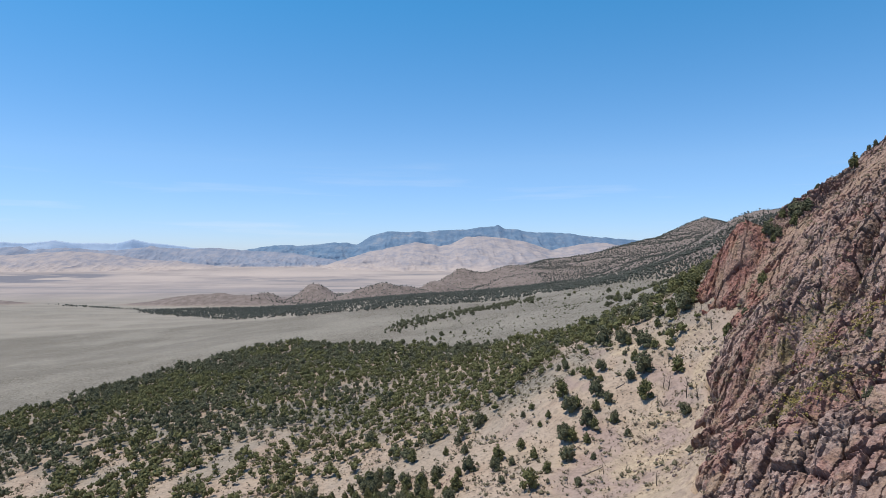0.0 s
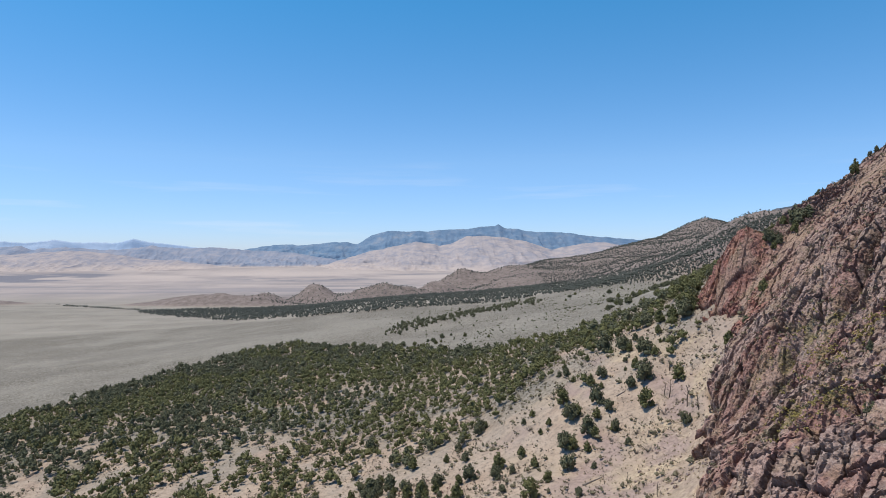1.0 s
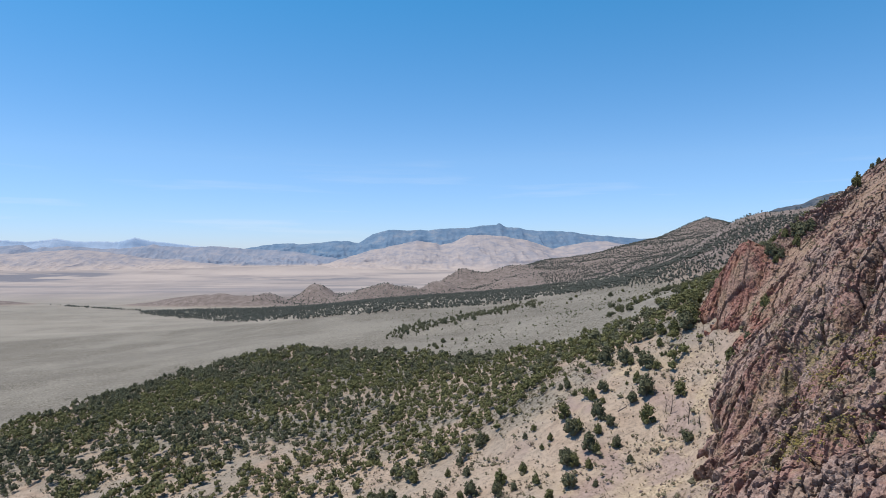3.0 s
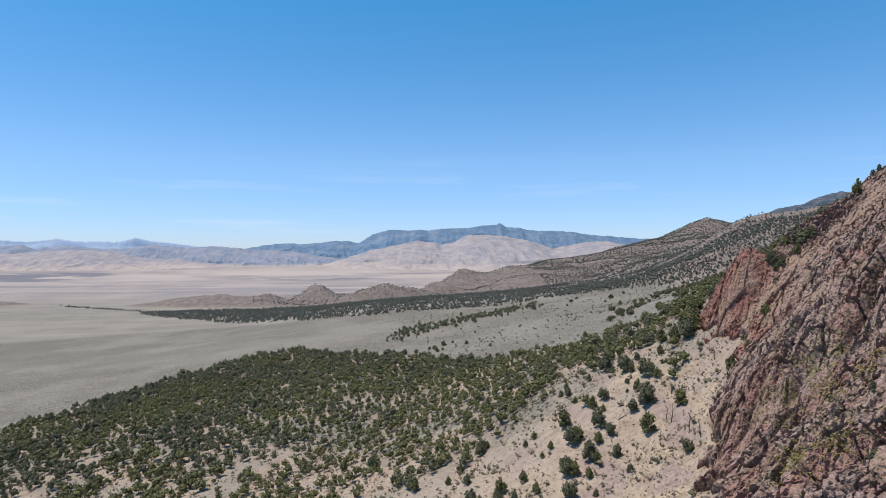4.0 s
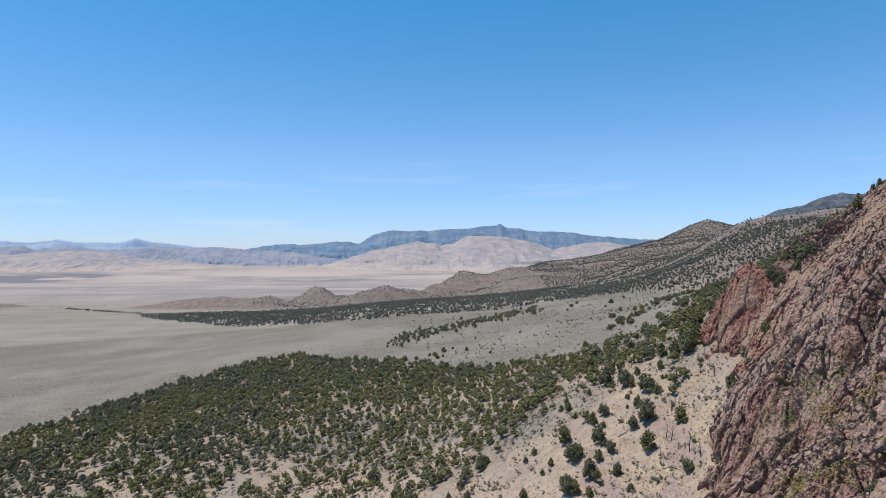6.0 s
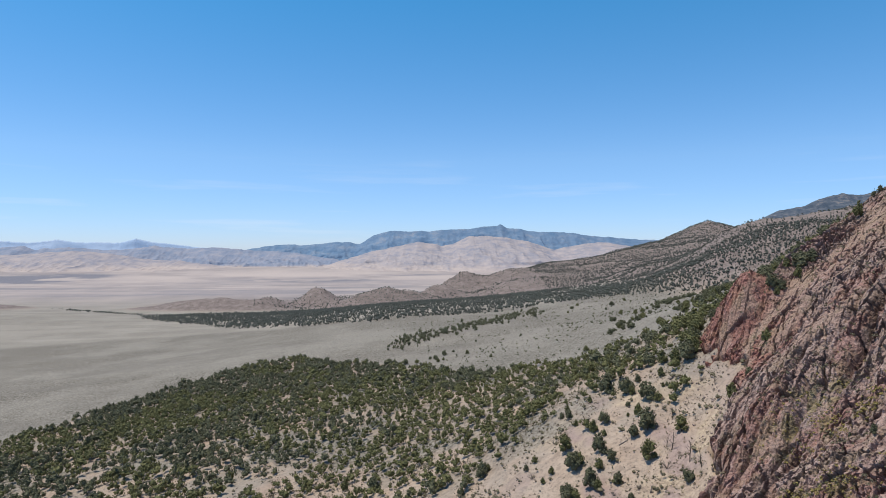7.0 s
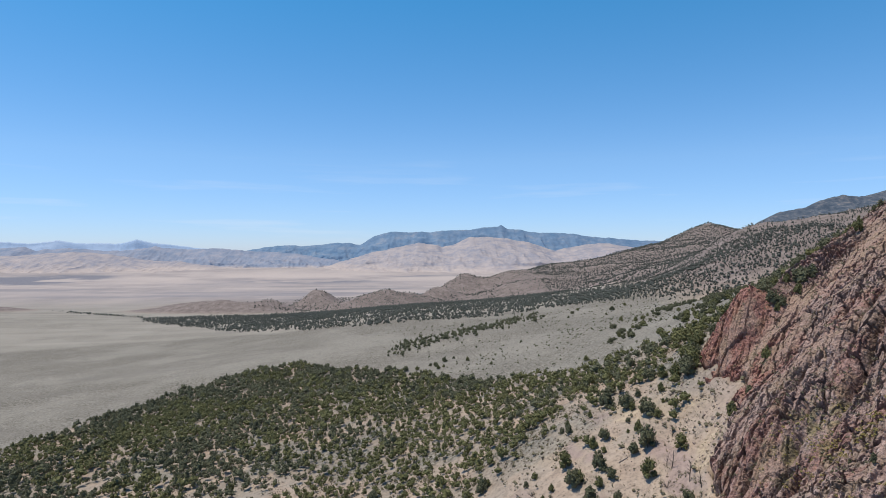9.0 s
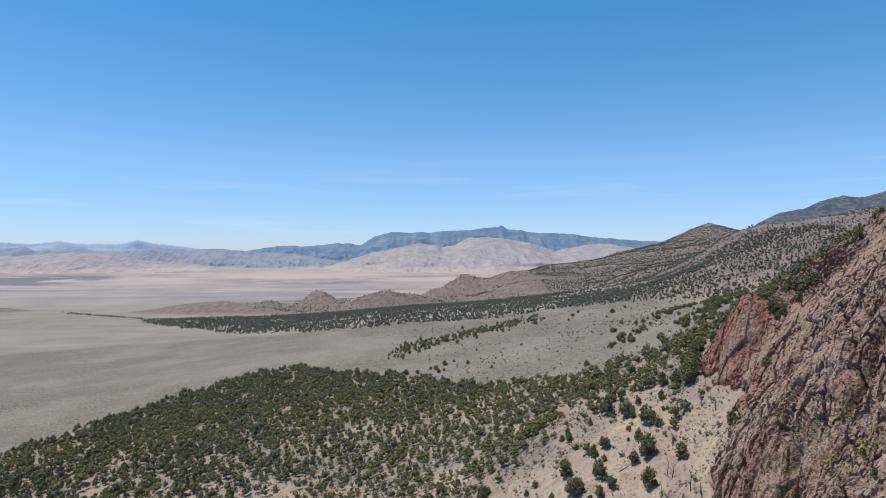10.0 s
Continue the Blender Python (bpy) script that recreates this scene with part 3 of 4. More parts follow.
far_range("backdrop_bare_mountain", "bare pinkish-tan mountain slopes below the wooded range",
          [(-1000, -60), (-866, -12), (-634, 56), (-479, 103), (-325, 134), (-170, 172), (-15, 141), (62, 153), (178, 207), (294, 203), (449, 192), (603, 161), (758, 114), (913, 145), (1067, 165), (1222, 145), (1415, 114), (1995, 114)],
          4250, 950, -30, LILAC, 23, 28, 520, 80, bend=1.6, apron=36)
# dark scrub and bare ground, with blue haze painted into their colours
NEARBLUE = make_range("hazed_scrub_mountain", [(0.40, (0.07, 0.092, 0.122)), (0.55, (0.115, 0.132, 0.158)), (0.70, (0.25, 0.225, 0.215))], 0.05, 0.6)
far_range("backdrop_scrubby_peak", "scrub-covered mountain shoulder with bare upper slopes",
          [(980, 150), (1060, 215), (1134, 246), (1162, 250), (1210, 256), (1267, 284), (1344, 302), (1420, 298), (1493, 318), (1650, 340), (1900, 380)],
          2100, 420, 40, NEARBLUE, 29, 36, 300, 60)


# ---- the rock slope ----
def cells(x, y, seed):
    """Irregular cells: distance to the nearest and second centre, the nearest cell's random number and the way from its centre."""
    ix, iy = np.floor(x), np.floor(y)
    f1 = np.full(x.shape, 9.0)
    f2 = f1.copy()
    rid, ox, oy = np.zeros(x.shape), np.zeros(x.shape), np.zeros(x.shape)
    for i in (-1, 0, 1):
        for j in (-1, 0, 1):
            cx = ix + i + 0.1 + 0.8 * grid_random(ix + i, iy + j, seed)
            cy = iy + j + 0.1 + 0.8 * grid_random(ix + i, iy + j, seed + 1)
            d = np.hypot(x - cx, y - cy)
            closer = d < f1
            f2 = np.where(closer, f1, np.minimum(f2, d))
            rid = np.where(closer, grid_random(ix + i, iy + j, seed + 2), rid)
            ox, oy = np.where(closer, x - cx, ox), np.where(closer, y - cy, oy)
            f1 = np.where(closer, d, f1)
    return f1, f2, rid, ox, oy


def rock_relief(x, y):
    """How far the rock stands proud of the slope, and how much painted shade its cracks get."""
    wx = x + (fbm(x / 4, y / 4, 4, 81) - 0.5) * 1.3
    wy = y + (fbm(x / 4, y / 4, 4, 85) - 0.5) * 1.3
    across, down = 0.74 * wy - 0.67 * wx, 0.67 * wy + 0.74 * wx
    out = (fbm(x / 14, y / 11, 2, 87) - 0.45) * 2.0 + (ridged(down / 20, across / 8, 3, 88) - 0.5) * 1.3
    # ribs that run down the slope, each with a steep side
    for step, deep, seed in ((4.3, 0.7, 89), (1.7, 0.45, 93)):
        ph = across / step + 1.6 * fbm(x / (2 * step), y / (2 * step), 3, seed)
        saw = ph - np.floor(ph)
        rib = np.where(saw < 0.82, saw / 0.82, (1 - saw) / 0.18)
        out = out + (rib - 0.5) * deep * smooth(0.35, 0.65, fbm(x / 9, y / 9, 3, seed + 1))
    crack_shade = np.zeros(x.shape)
    broken = 0.4 + 0.8 * smooth(0.38, 0.62, fbm(x / 6.5, y / 6.5, 3, 95))
    for size_x, size_y, lift, tilt, gap, seed in ((14.0, 3.8, 1.2, 0.55, 2.2, 97), (5.0, 2.0, 0.55, 0.38, 1.2, 91), (2.2, 0.95, 0.32, 0.36, 0.6, 101), (1.0, 0.5, 0.22, 0.30, 0.0, 111)):
        f1, f2, rid, ox, oy = cells(down / size_x, across / size_y, seed)
        turn = rid * 40.0
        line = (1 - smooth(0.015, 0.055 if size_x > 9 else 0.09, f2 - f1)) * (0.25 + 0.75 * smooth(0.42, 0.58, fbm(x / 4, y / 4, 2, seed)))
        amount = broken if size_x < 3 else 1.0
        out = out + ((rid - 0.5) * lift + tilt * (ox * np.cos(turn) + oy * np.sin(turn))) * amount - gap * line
        crack_shade = np.maximum(crack_shade, line * (0.6 + 0.4 * (size_x > 2)))
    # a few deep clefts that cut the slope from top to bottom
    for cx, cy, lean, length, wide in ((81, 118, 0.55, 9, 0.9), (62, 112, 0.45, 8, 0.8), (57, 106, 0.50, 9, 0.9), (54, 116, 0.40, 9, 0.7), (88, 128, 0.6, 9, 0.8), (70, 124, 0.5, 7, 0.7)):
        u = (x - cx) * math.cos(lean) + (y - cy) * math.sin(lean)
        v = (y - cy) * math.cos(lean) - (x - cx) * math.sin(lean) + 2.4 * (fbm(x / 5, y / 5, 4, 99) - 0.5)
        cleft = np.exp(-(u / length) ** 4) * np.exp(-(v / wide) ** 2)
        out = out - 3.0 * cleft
        crack_shade = np.maximum(crack_shade, cleft)
    return out, crack_shade


STEP = 0.21


def rock_face():
    xs, ys = np.arange(26, 140, STEP), np.arange(62, 204, STEP)
    x, y = np.meshgrid(xs, ys)
    z = height(x, y)
    r = rockiness(x, y)
    out, crack_shade = rock_relief(x, y)
    # columns of jointed rock below the crest
    post = cells(x / 1.5, y / 1.1, 141)
    columns = np.exp(-(((x - 108) / 10) ** 4 + ((y - 176) / 8) ** 4))
    out = out + columns * ((post[2] - 0.4) * 2.4 - 1.6 * (1 - smooth(0.05, 0.2, post[1] - post[0])))
    crack_shade = np.maximum(crack_shade, 0.8 * columns * (1 - smooth(0.05, 0.2, post[1] - post[0])))
    soil = 0.8 * smooth(0.60, 0.70, fbm(x / 9 + 0.5 * y / 9, y / 8, 4, 121)) * smooth(0.3, 0.8, r)
    soil = np.maximum(soil, 0.9 * smooth(111, 117, x + 3 * (fbm(x / 5, y / 5, 3, 124) - 0.5)) * (1 - smooth(176, 183, y)) * smooth(0.36, 0.46, fbm(x / 8, y / 8, 3, 123)))
    course = along([74, 77, 82, 87, 91, 98, 110], [151, 158, 160, 160, 162, 164, 162], np.clip(x, 74, 110)) + 4 * (fbm(x / 6, y / 6, 3, 125) - 0.5)
    gully = np.exp(-((y - course) / (2.8 + 4.0 * smooth(84, 104, x))) ** 2) * smooth(73, 78, x) * (1 - smooth(118, 128, x))
    soil = np.clip(soil * 0.9 + 1.4 * gully * (0.4 + 0.6 * smooth(0.35, 0.55, fbm(x / 4, y / 4, 3, 127))), 0, 1) * (1 - columns)
    # a ledge with plants below the middle of the slope
    ledge = np.exp(-(((x - 68) / 5) ** 2 + ((y - 113) / 3.5) ** 2))
    bare = (1 - 0.72 * soil) * (1 - 0.6 * ledge)
    push = (out * bare + 1.4) * smooth(0.25, 1.0, r) - 3.0 * (1 - smooth(0.1, 0.6, r))
    nx, ny, nz = -0.60, -0.34, 0.72
    co = np.stack([x + nx * push, y + ny * push, z + nz * push], -1)
    rust = np.clip(np.exp(-(((x - 79) / 9) ** 2 + ((y - 171) / 11) ** 2)) * 2.4 + np.exp(-(((x - 76) / 5) ** 2 + ((y - 152) / 6) ** 2)) * 1.6
                   + 0.42 * smooth(0.51, 0.62, fbm(x / 7, y / 5, 4, 131)), 0, 1) * (0.5 + 0.5 * fbm(x / 3, y / 3, 3, 133))
    growth = np.exp(-(((x - 68) / 7) ** 2 + ((y - 113) / 5) ** 2)) + np.exp(-(((x - 53) / 6) ** 2 + ((y - 88) / 4) ** 2)) + 0.3
    growth = np.clip(growth, 0, 1) * smooth(0.50, 0.64, fbm(x / 2.2, y / 2.2, 4, 137)) * 0.55
    ash = smooth(0.5, 0.62, fbm(x / 7, y / 7, 4, 151)) * (0.15 + 0.7 * np.exp(-(((x - 66) / 9) ** 2 + ((y - 92) / 10) ** 2)))
    faces = sheet_faces(*x.shape)
    shown = ((r > 0.03) & (x < 0.80 * y + 6)).ravel()
    faces = faces[shown[faces].any(1)]
    kept = np.zeros(x.size, bool)
    kept[faces.ravel()] = True
    index = np.cumsum(kept) - 1
    me = mesh_of("cliff", co.reshape(-1, 3)[kept], index[faces], ROCK, False, crack_shade=(crack_shade * bare).ravel()[kept], soil=soil.ravel()[kept],
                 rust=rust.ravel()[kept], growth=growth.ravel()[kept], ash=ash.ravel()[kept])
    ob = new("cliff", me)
    tagged(ob, "steep fractured volcanic rock slope in purple-brown and rusty red", "cliff", "", "structure")
    return xs, ys, co


CX, CY, CLIFF = rock_face()


def surface(x, y):
    """Top of the land or of the rock, whichever is higher."""
    g = float(height(np.array([x]), np.array([y]))[0])
    if CX[0] < x < CX[-1] and CY[0] < y < CY[-1] and rockiness(np.array([x]), np.array([y]))[0] > 0.4:
        i, j = int((y - CY[0]) / STEP), int((x - CX[0]) / STEP)
        near = CLIFF[max(i - 18, 0):i + 19, max(j - 18, 0):j + 19].reshape(-1, 3)
        d = np.hypot(near[:, 0] - x, near[:, 1] - y)
        return float(near[np.argmin(d), 2])
    return g


def surfaces(xs, ys):
    """The same for many points on the rock."""
    base, r = height(xs, ys), rockiness(xs, ys)
    out = base.copy()
    for k in range(len(xs)):
        if r[k] > 0.4:
            i, j = int((ys[k] - CY[0]) / STEP), int((xs[k] - CX[0]) / STEP)
            near = CLIFF[max(i - 18, 0):i + 19, max(j - 18, 0):j + 19].reshape(-1, 3)
            out[k] = near[np.argmin((near[:, 0] - xs[k]) ** 2 + (near[:, 1] - ys[k]) ** 2), 2]
    return out


# ---- trees ----
OCTA_V = np.array([(1, 0, 0), (-1, 0, 0), (0, 1, 0), (0, -1, 0), (0, 0, 1), (0, 0, -1)], float)
GOLD = 1.618
ICO_V = np.array([(-1, GOLD, 0), (1, GOLD, 0), (-1, -GOLD, 0), (1, -GOLD, 0), (0, -1, GOLD), (0, 1, GOLD), (0, -1, -GOLD), (0, 1, -GOLD), (GOLD, 0, -1), (GOLD, 0, 1), (-GOLD, 0, -1), (-GOLD, 0, 1)]) / 1.902
ICO_F = np.array([(0, 11, 5), (0, 5, 1), (0, 1, 7), (0, 7, 10), (0, 10, 11), (1, 5, 9), (5, 11, 4), (11, 10, 2), (10, 7, 6), (7, 1, 8),
                  (3, 9, 4), (3, 4, 2), (3, 2, 6), (3, 6, 8), (3, 8, 9), (4, 9, 5), (2, 4, 11), (6, 2, 10), (8, 6, 7), (9, 8, 1)])
OCTA_F = np.array([(0, 2, 4), (2, 1, 4), (1, 3, 4), (3, 0, 4), (2, 0, 5), (1, 2, 5), (3, 1, 5), (0, 3, 5)])


def crown_arrays(rng, h, w, clumps, blades, pointed, clump_size, core=True, lobes=5):
    """A bushy crown of several leafy lobes, set with small uneven clumps and loose sprays. Returns vertices and triangles."""
    # lobes: one tall leader and rounder ones leaning out round it
    lc = [np.array([0, 0, 0.56 * h])]
    lr = [np.array([w * (0.34 - 0.08 * pointed), w * (0.34 - 0.08 * pointed), h * 0.41])]
    turn = rng.uniform(0, 6.283)
    for k in range(lobes - 1):
        a = turn + 6.283 * k / (lobes - 1) + rng.uniform(-0.5, 0.5)
        up = (rng.uniform(0.20, 0.34) if k % 2 else rng.uniform(0.42, 0.64)) * (1 - 0.25 * pointed)
        out = w * rng.uniform(0.18, 0.32)
        r = w * rng.uniform(0.20, 0.30)
        lc.append(np.array([out * math.cos(a), out * math.sin(a), up * h]))
        lr.append(np.array([r, r, min(h * rng.uniform(0.22, 0.34), up * h * 0.95)]))
    lc, lr = np.array(lc), np.array(lr)
    n = clumps + blades
    share = np.ones(lobes)
    share[0] = 1.6
    which = rng.choice(lobes, n, p=share / share.sum())
    d = rng.normal(0, 1, (n, 3))
    d /= np.linalg.norm(d, axis=1, keepdims=True)
    d[:, 2] = np.where(d[:, 2] < -0.35, -d[:, 2], d[:, 2])
    taper = np.where(which == 0, 1 - 0.55 * pointed * np.clip(d[:, 2], 0, 1), 1.0)[:, None]
    depth = rng.uniform(0.72, 1.04, (n, 1))
    c = lc[which] + d * lr[which] * depth * np.concatenate([taper, taper, np.ones((n, 1))], 1)
    s = clump_size * rng.uniform(0.55, 1.3, clumps)
    v = OCTA_V[None] * (1 + rng.uniform(-0.42, 0.42, (clumps, 6, 1)))
    ang = rng.uniform(0, 6.283, clumps)
    ca, sa = np.cos(ang)[:, None], np.sin(ang)[:, None]
    v = np.stack([v[..., 0] * ca - v[..., 1] * sa, v[..., 0] * sa + v[..., 1] * ca, v[..., 2] * 1.05], -1)
    v = v * s[:, None, None] + c[:clumps, None]
    verts = [v.reshape(-1, 3)]
    faces = [(OCTA_F[None] + 6 * np.arange(clumps)[:, None, None]).reshape(-1, 3)]
    count = clumps * 6
    if core:
        # a lumpy body that fills the middle of each lobe
        for q in range(lobes if core is True else int(core)):
            body = ICO_V * (1 + rng.uniform(-0.2, 0.2, (12, 1))) * lr[q] * 0.72 + lc[q]
            verts.append(body)
            faces.append(ICO_F + count)
            count += 12
    if blades:
        b = c[clumps:]
        out = d[clumps:] * 0.8 + np.array([0, 0, 0.45]) + rng.normal(0, 0.35, (blades, 3))
        side = np.cross(out, rng.normal(0, 1, (blades, 3)))
        side /= np.linalg.norm(side, axis=1, keepdims=True) + 1e-6
        k = clump_size * rng.uniform(0.6, 1.4, (blades, 1))
        tip, b0, b1 = b + out * k * 0.85, b + side * k * 0.45, b - side * k * 0.45
        verts.append(np.stack([b0, b1, tip], 1).reshape(-1, 3))
        faces.append(count + np.arange(blades * 3).reshape(-1, 3))
    return np.concatenate(verts), np.concatenate(faces)


def tube(points, radii, sides=6):
    """A tapering limb along points."""
    pts = np.asarray(points, float)
    v, f = [], []
    for k, p in enumerate(pts):
        d = pts[min(k + 1, len(pts) - 1)] - pts[max(k - 1, 0)]
        d = d / (np.linalg.norm(d) + 1e-9)
        u = np.cross(d, (0.3, 0.9, 0.1))
        u /= np.linalg.norm(u) + 1e-9
        w = np.cross(d, u)
        for q in range(sides):
            g = 6.283 * q / sides
            v.append(p + radii[k] * (u * math.cos(g) + w * math.sin(g)))
    for k in range(len(pts) - 1):
        for q in range(sides):
            a, b = k * sides + q, k * sides + (q + 1) % sides
            f += [(a, b, b + sides), (a, b + sides, a + sides)]
    return np.array(v), np.array(f)


def trunk_arrays(rng, h, w):
    """Trunk and a few limbs that reach into the crown."""
    vs, fs, n = [], [], 0
    lean = rng.normal(0, 0.05, 2) * h
    stem = [(0, 0, -0.25), (lean[0] * 0.3, lean[1] * 0.3, h * 0.3), (lean[0], lean[1], h * 0.82)]
    limbs = [(stem, [0.035 * h, 0.026 * h, 0.006 * h])]
    for k in range(5):
        z = h * rng.uniform(0.12, 0.6)
        a = rng.uniform(0, 6.283)
        e = w * rng.uniform(0.25, 0.42)
        s = np.array([lean[0] * z / h, lean[1] * z / h, z])
        limbs.append(([s, s + (e * 0.5 * math.cos(a), e * 0.5 * math.sin(a), h * 0.06), s + (e * math.cos(a), e * math.sin(a), h * 0.16)],
                      [0.014 * h, 0.010 * h, 0.004 * h]))
    for p, r in limbs:
        v, f = tube(p, r, 5)
        vs.append(v), fs.append(f + n)
        n += len(v)
    return np.concatenate(vs), np.concatenate(fs)


def tree_kind(name, label, category, group, seed, h, w, pointed, mat, clumps=95, blades=300, size=0.27):
    rng = np.random.default_rng(seed)
    root = new(name)
    root.empty_display_size = 0.5
    v, f = crown_arrays(rng, h, w, clumps, blades, pointed, size, True, 7)
    part("crown", mesh_of("crown", v, f, mat, False, tone=np.zeros(len(v))), root)
    v, f = trunk_arrays(rng, h, w)
    part("trunk", mesh_of("trunk", v, f, BARK), root, "grey-brown bark")
    return tagged(root, label, category, group)


JUN = "grey-green juniper with a dense rounded crown on dry ground"
PIN = "dark green pinyon pine with an uneven conical crown on dry ground"
KINDS = ([tree_kind("juniper_tree", JUN, "tree", "trees on the hillside", 10 + k, 4.0, w, p, JUNIPER)
          for k, (w, p) in enumerate(((3.9, 0.1), (3.5, 0.4), (4.3, 0.0), (3.2, 0.7)))]
         + [tree_kind("pinyon_pine", PIN, "tree", "trees on the hillside", 20 + k, 4.6, w, p, PINYON)
            for k, (w, p) in enumerate(((3.5, 0.45), (4.0, 0.2), (3.2, 0.6), (3.7, 0.35)))])
used = [False] * len(KINDS)
PLACED = []


def plant(k, x, y, h, wide=1.0, turn=None, label=""):
    base = 4.0 if k < 4 else 4.6
    s = h / base
    turn = random.uniform(0, 360) if turn is None else turn
    m = pose(x, y, surface(x, y) - 0.12, 0, 0, turn)
    if used[k]:
        ob = copy_thing(KINDS[k], m)
    else:
        ob = KINDS[k]
        ob.matrix_basis = m
        used[k] = True
    ob.scale = (s * wide, s * wide, s)
    if label:
        tagged(ob, label)
    PLACED.append((x, y, 0.3 * h))
    return ob

# trees that stand apart on the open slope, upslope and among the rocks: x, y, height
SLOPE_TREES = [
    (48.0, 183.0, 5.9), (51.9, 176.5, 5.1), (53.0, 174.5, 2.7), (54.9, 167.5, 5.1), (56.4, 164.0, 3.1), (61.7, 176.5, 3.0),
    (56.8, 181.5, 2.6), (50.7, 162.0, 3.7), (50.7, 154.5, 5.9), (47.2, 154.5, 3.2), (48.1, 146.0, 5.3), (42.6, 165.0, 3.5),
    (41.3, 160.0, 2.1), (39.3, 163.5, 3.7), (35.7, 177.5, 2.9), (42.5, 180.5, 2.4), (38.7, 154.0, 5.3), (40.5, 150.0, 3.2),
    (31.6, 161.0, 4.9), (31.6, 152.5, 4.7), (33.5, 153.0, 3.8), (37.4, 149.0, 3.1), (34.2, 145.0, 5.0), (35.5, 143.0, 3.6),
    (40.1, 142.5, 3.3), (28.5, 143.0, 4.6), (30.1, 141.5, 3.8), (50.1, 169.0, 1.6), (48.6, 164.0, 1.4), (60.0, 170.0, 1.5),
]
LOWER_TREES = [
    (60.9, 169.5, 1.3), (36.4, 171.0, 2.1), (34.2, 180.0, 2.1), (10.3, 172.0, 3.6), (12.4, 174.5, 2.3), (4.5, 166.0, 2.7),
    (23.9, 163.5, 2.3), (26.8, 154.5, 2.4), (21.5, 162.0, 1.9), (36.2, 181.5, 2.6), (6.6, 143.4, 4.1), (12.2, 139.9, 3.2),
    (17.8, 123.9, 4.7), (27.1, 133.4, 3.8), (39.7, 142.9, 2.5), (-4.5, 142.4, 4.1), (-12.6, 153.9, 5.0), (-1.3, 142.9, 3.0),
    (32.4, 131.4, 1.8), (26.5, 119.4, 2.1), (22.1, 129.4, 2.7), (11.1, 174.4, 3.7), (4.9, 166.4, 2.2), (-7.4, 164.4, 4.1),
    (-22.0, 193.9, 4.8), (-31.9, 200.9, 3.8), (12.7, 138.9, 2.4),
]
ROCK_TREES = [
    (99.2, 173.0, 5.8), (101.6, 171.5, 4.4),
    (88.0, 166.5, 4.4), (89.5, 164.5, 3.4), (95.0, 166.5, 3.8), (97.0, 176.0, 3.6),
    (79.2, 152.5, 3.7), (88.0, 164.0, 2.7), (71.6, 145.5, 2.6), (63.7, 92.0, 1.8), (56.5, 81.5, 2.6), (66.4, 101.5, 1.3),
    (118.6, 177.5, 5.0), (131.7, 187.5, 2.1), (128, 185, 1.8), (94, 186, 3.0), (99, 188, 3.0), (83.9, 183.5, 2.6), (79.6, 184.0, 3.0),
    (103, 186, 2.4), (107, 187, 2.2), (113, 186, 1.6),
]
FLAT_TREES = [(83, 567, 4.5), (153, 566, 4.6), (121, 587, 3.4), (2, 515, 4.0), (28, 367, 2.4), (131, 610, 3.2), (112, 560, 2.6), (170, 585, 3.4), (96, 600, 2.8), (141, 540, 2.4)]
for i, (x, y, h) in enumerate(SLOPE_TREES + LOWER_TREES):
    plant((i * 5 + 3) % 8, x, y, h, random.uniform(0.75, 1.02), None, "bushy tree standing alone on the bare tan slope")
for i, (x, y, h) in enumerate(ROCK_TREES):
    plant(i % 4 if y > 178 else i % 8, x, y, h, random.uniform(0.7, 0.95), None, "dark evergreen tree rooted among the rocks")
# a stand of larger trees at the upper corner of the slope, and trees along the crest behind the red rocks
CORNER_TREES = [(69.0, 176.0, 6.2), (71.3, 178.5, 6.8), (67.2, 180.0, 5.2), (73.5, 183.0, 5.6), (64.6, 184.0, 4.4), (75.5, 188.0, 5.4), (62.5, 189.0, 4.6), (78.5, 191.5, 5.0)]
for i, (x, y, h) in enumerate(CORNER_TREES):
    plant(4 + i % 4 if i % 3 else i % 4, x, y, h, 0.95, None, "large dark green tree beside the red rocks")
for k in range(11):
    plant((3 * k + 1) % 8, 83 + 1.9 * k, 188 + random.uniform(-1.5, 5.0), random.uniform(2.4, 4.4), random.uniform(0.8, 1.05), None, "dark evergreen tree on the crest behind the rocks")
for i, (x, y, h) in enumerate(FLAT_TREES):
    plant(i % 8, x, y, h, 1.2, None, "lone tree on the grey sage flat")


# ---- woodland ----
def scatter(rng, x0, x1, y0, y1, gap, keep):
    """Points about one gap apart where keep(x, y) (0 to 1) lets them stand."""
    gx, gy = np.meshgrid(np.arange(x0, x1, gap), np.arange(y0, y1, gap))
    x = gx.ravel() + rng.uniform(-0.46, 0.46, gx.size) * gap
    y = gy.ravel() + rng.uniform(-0.46, 0.46, gx.size) * gap
    on = rng.uniform(0, 1, gx.size) < keep(x, y)
    return x[on], y[on]


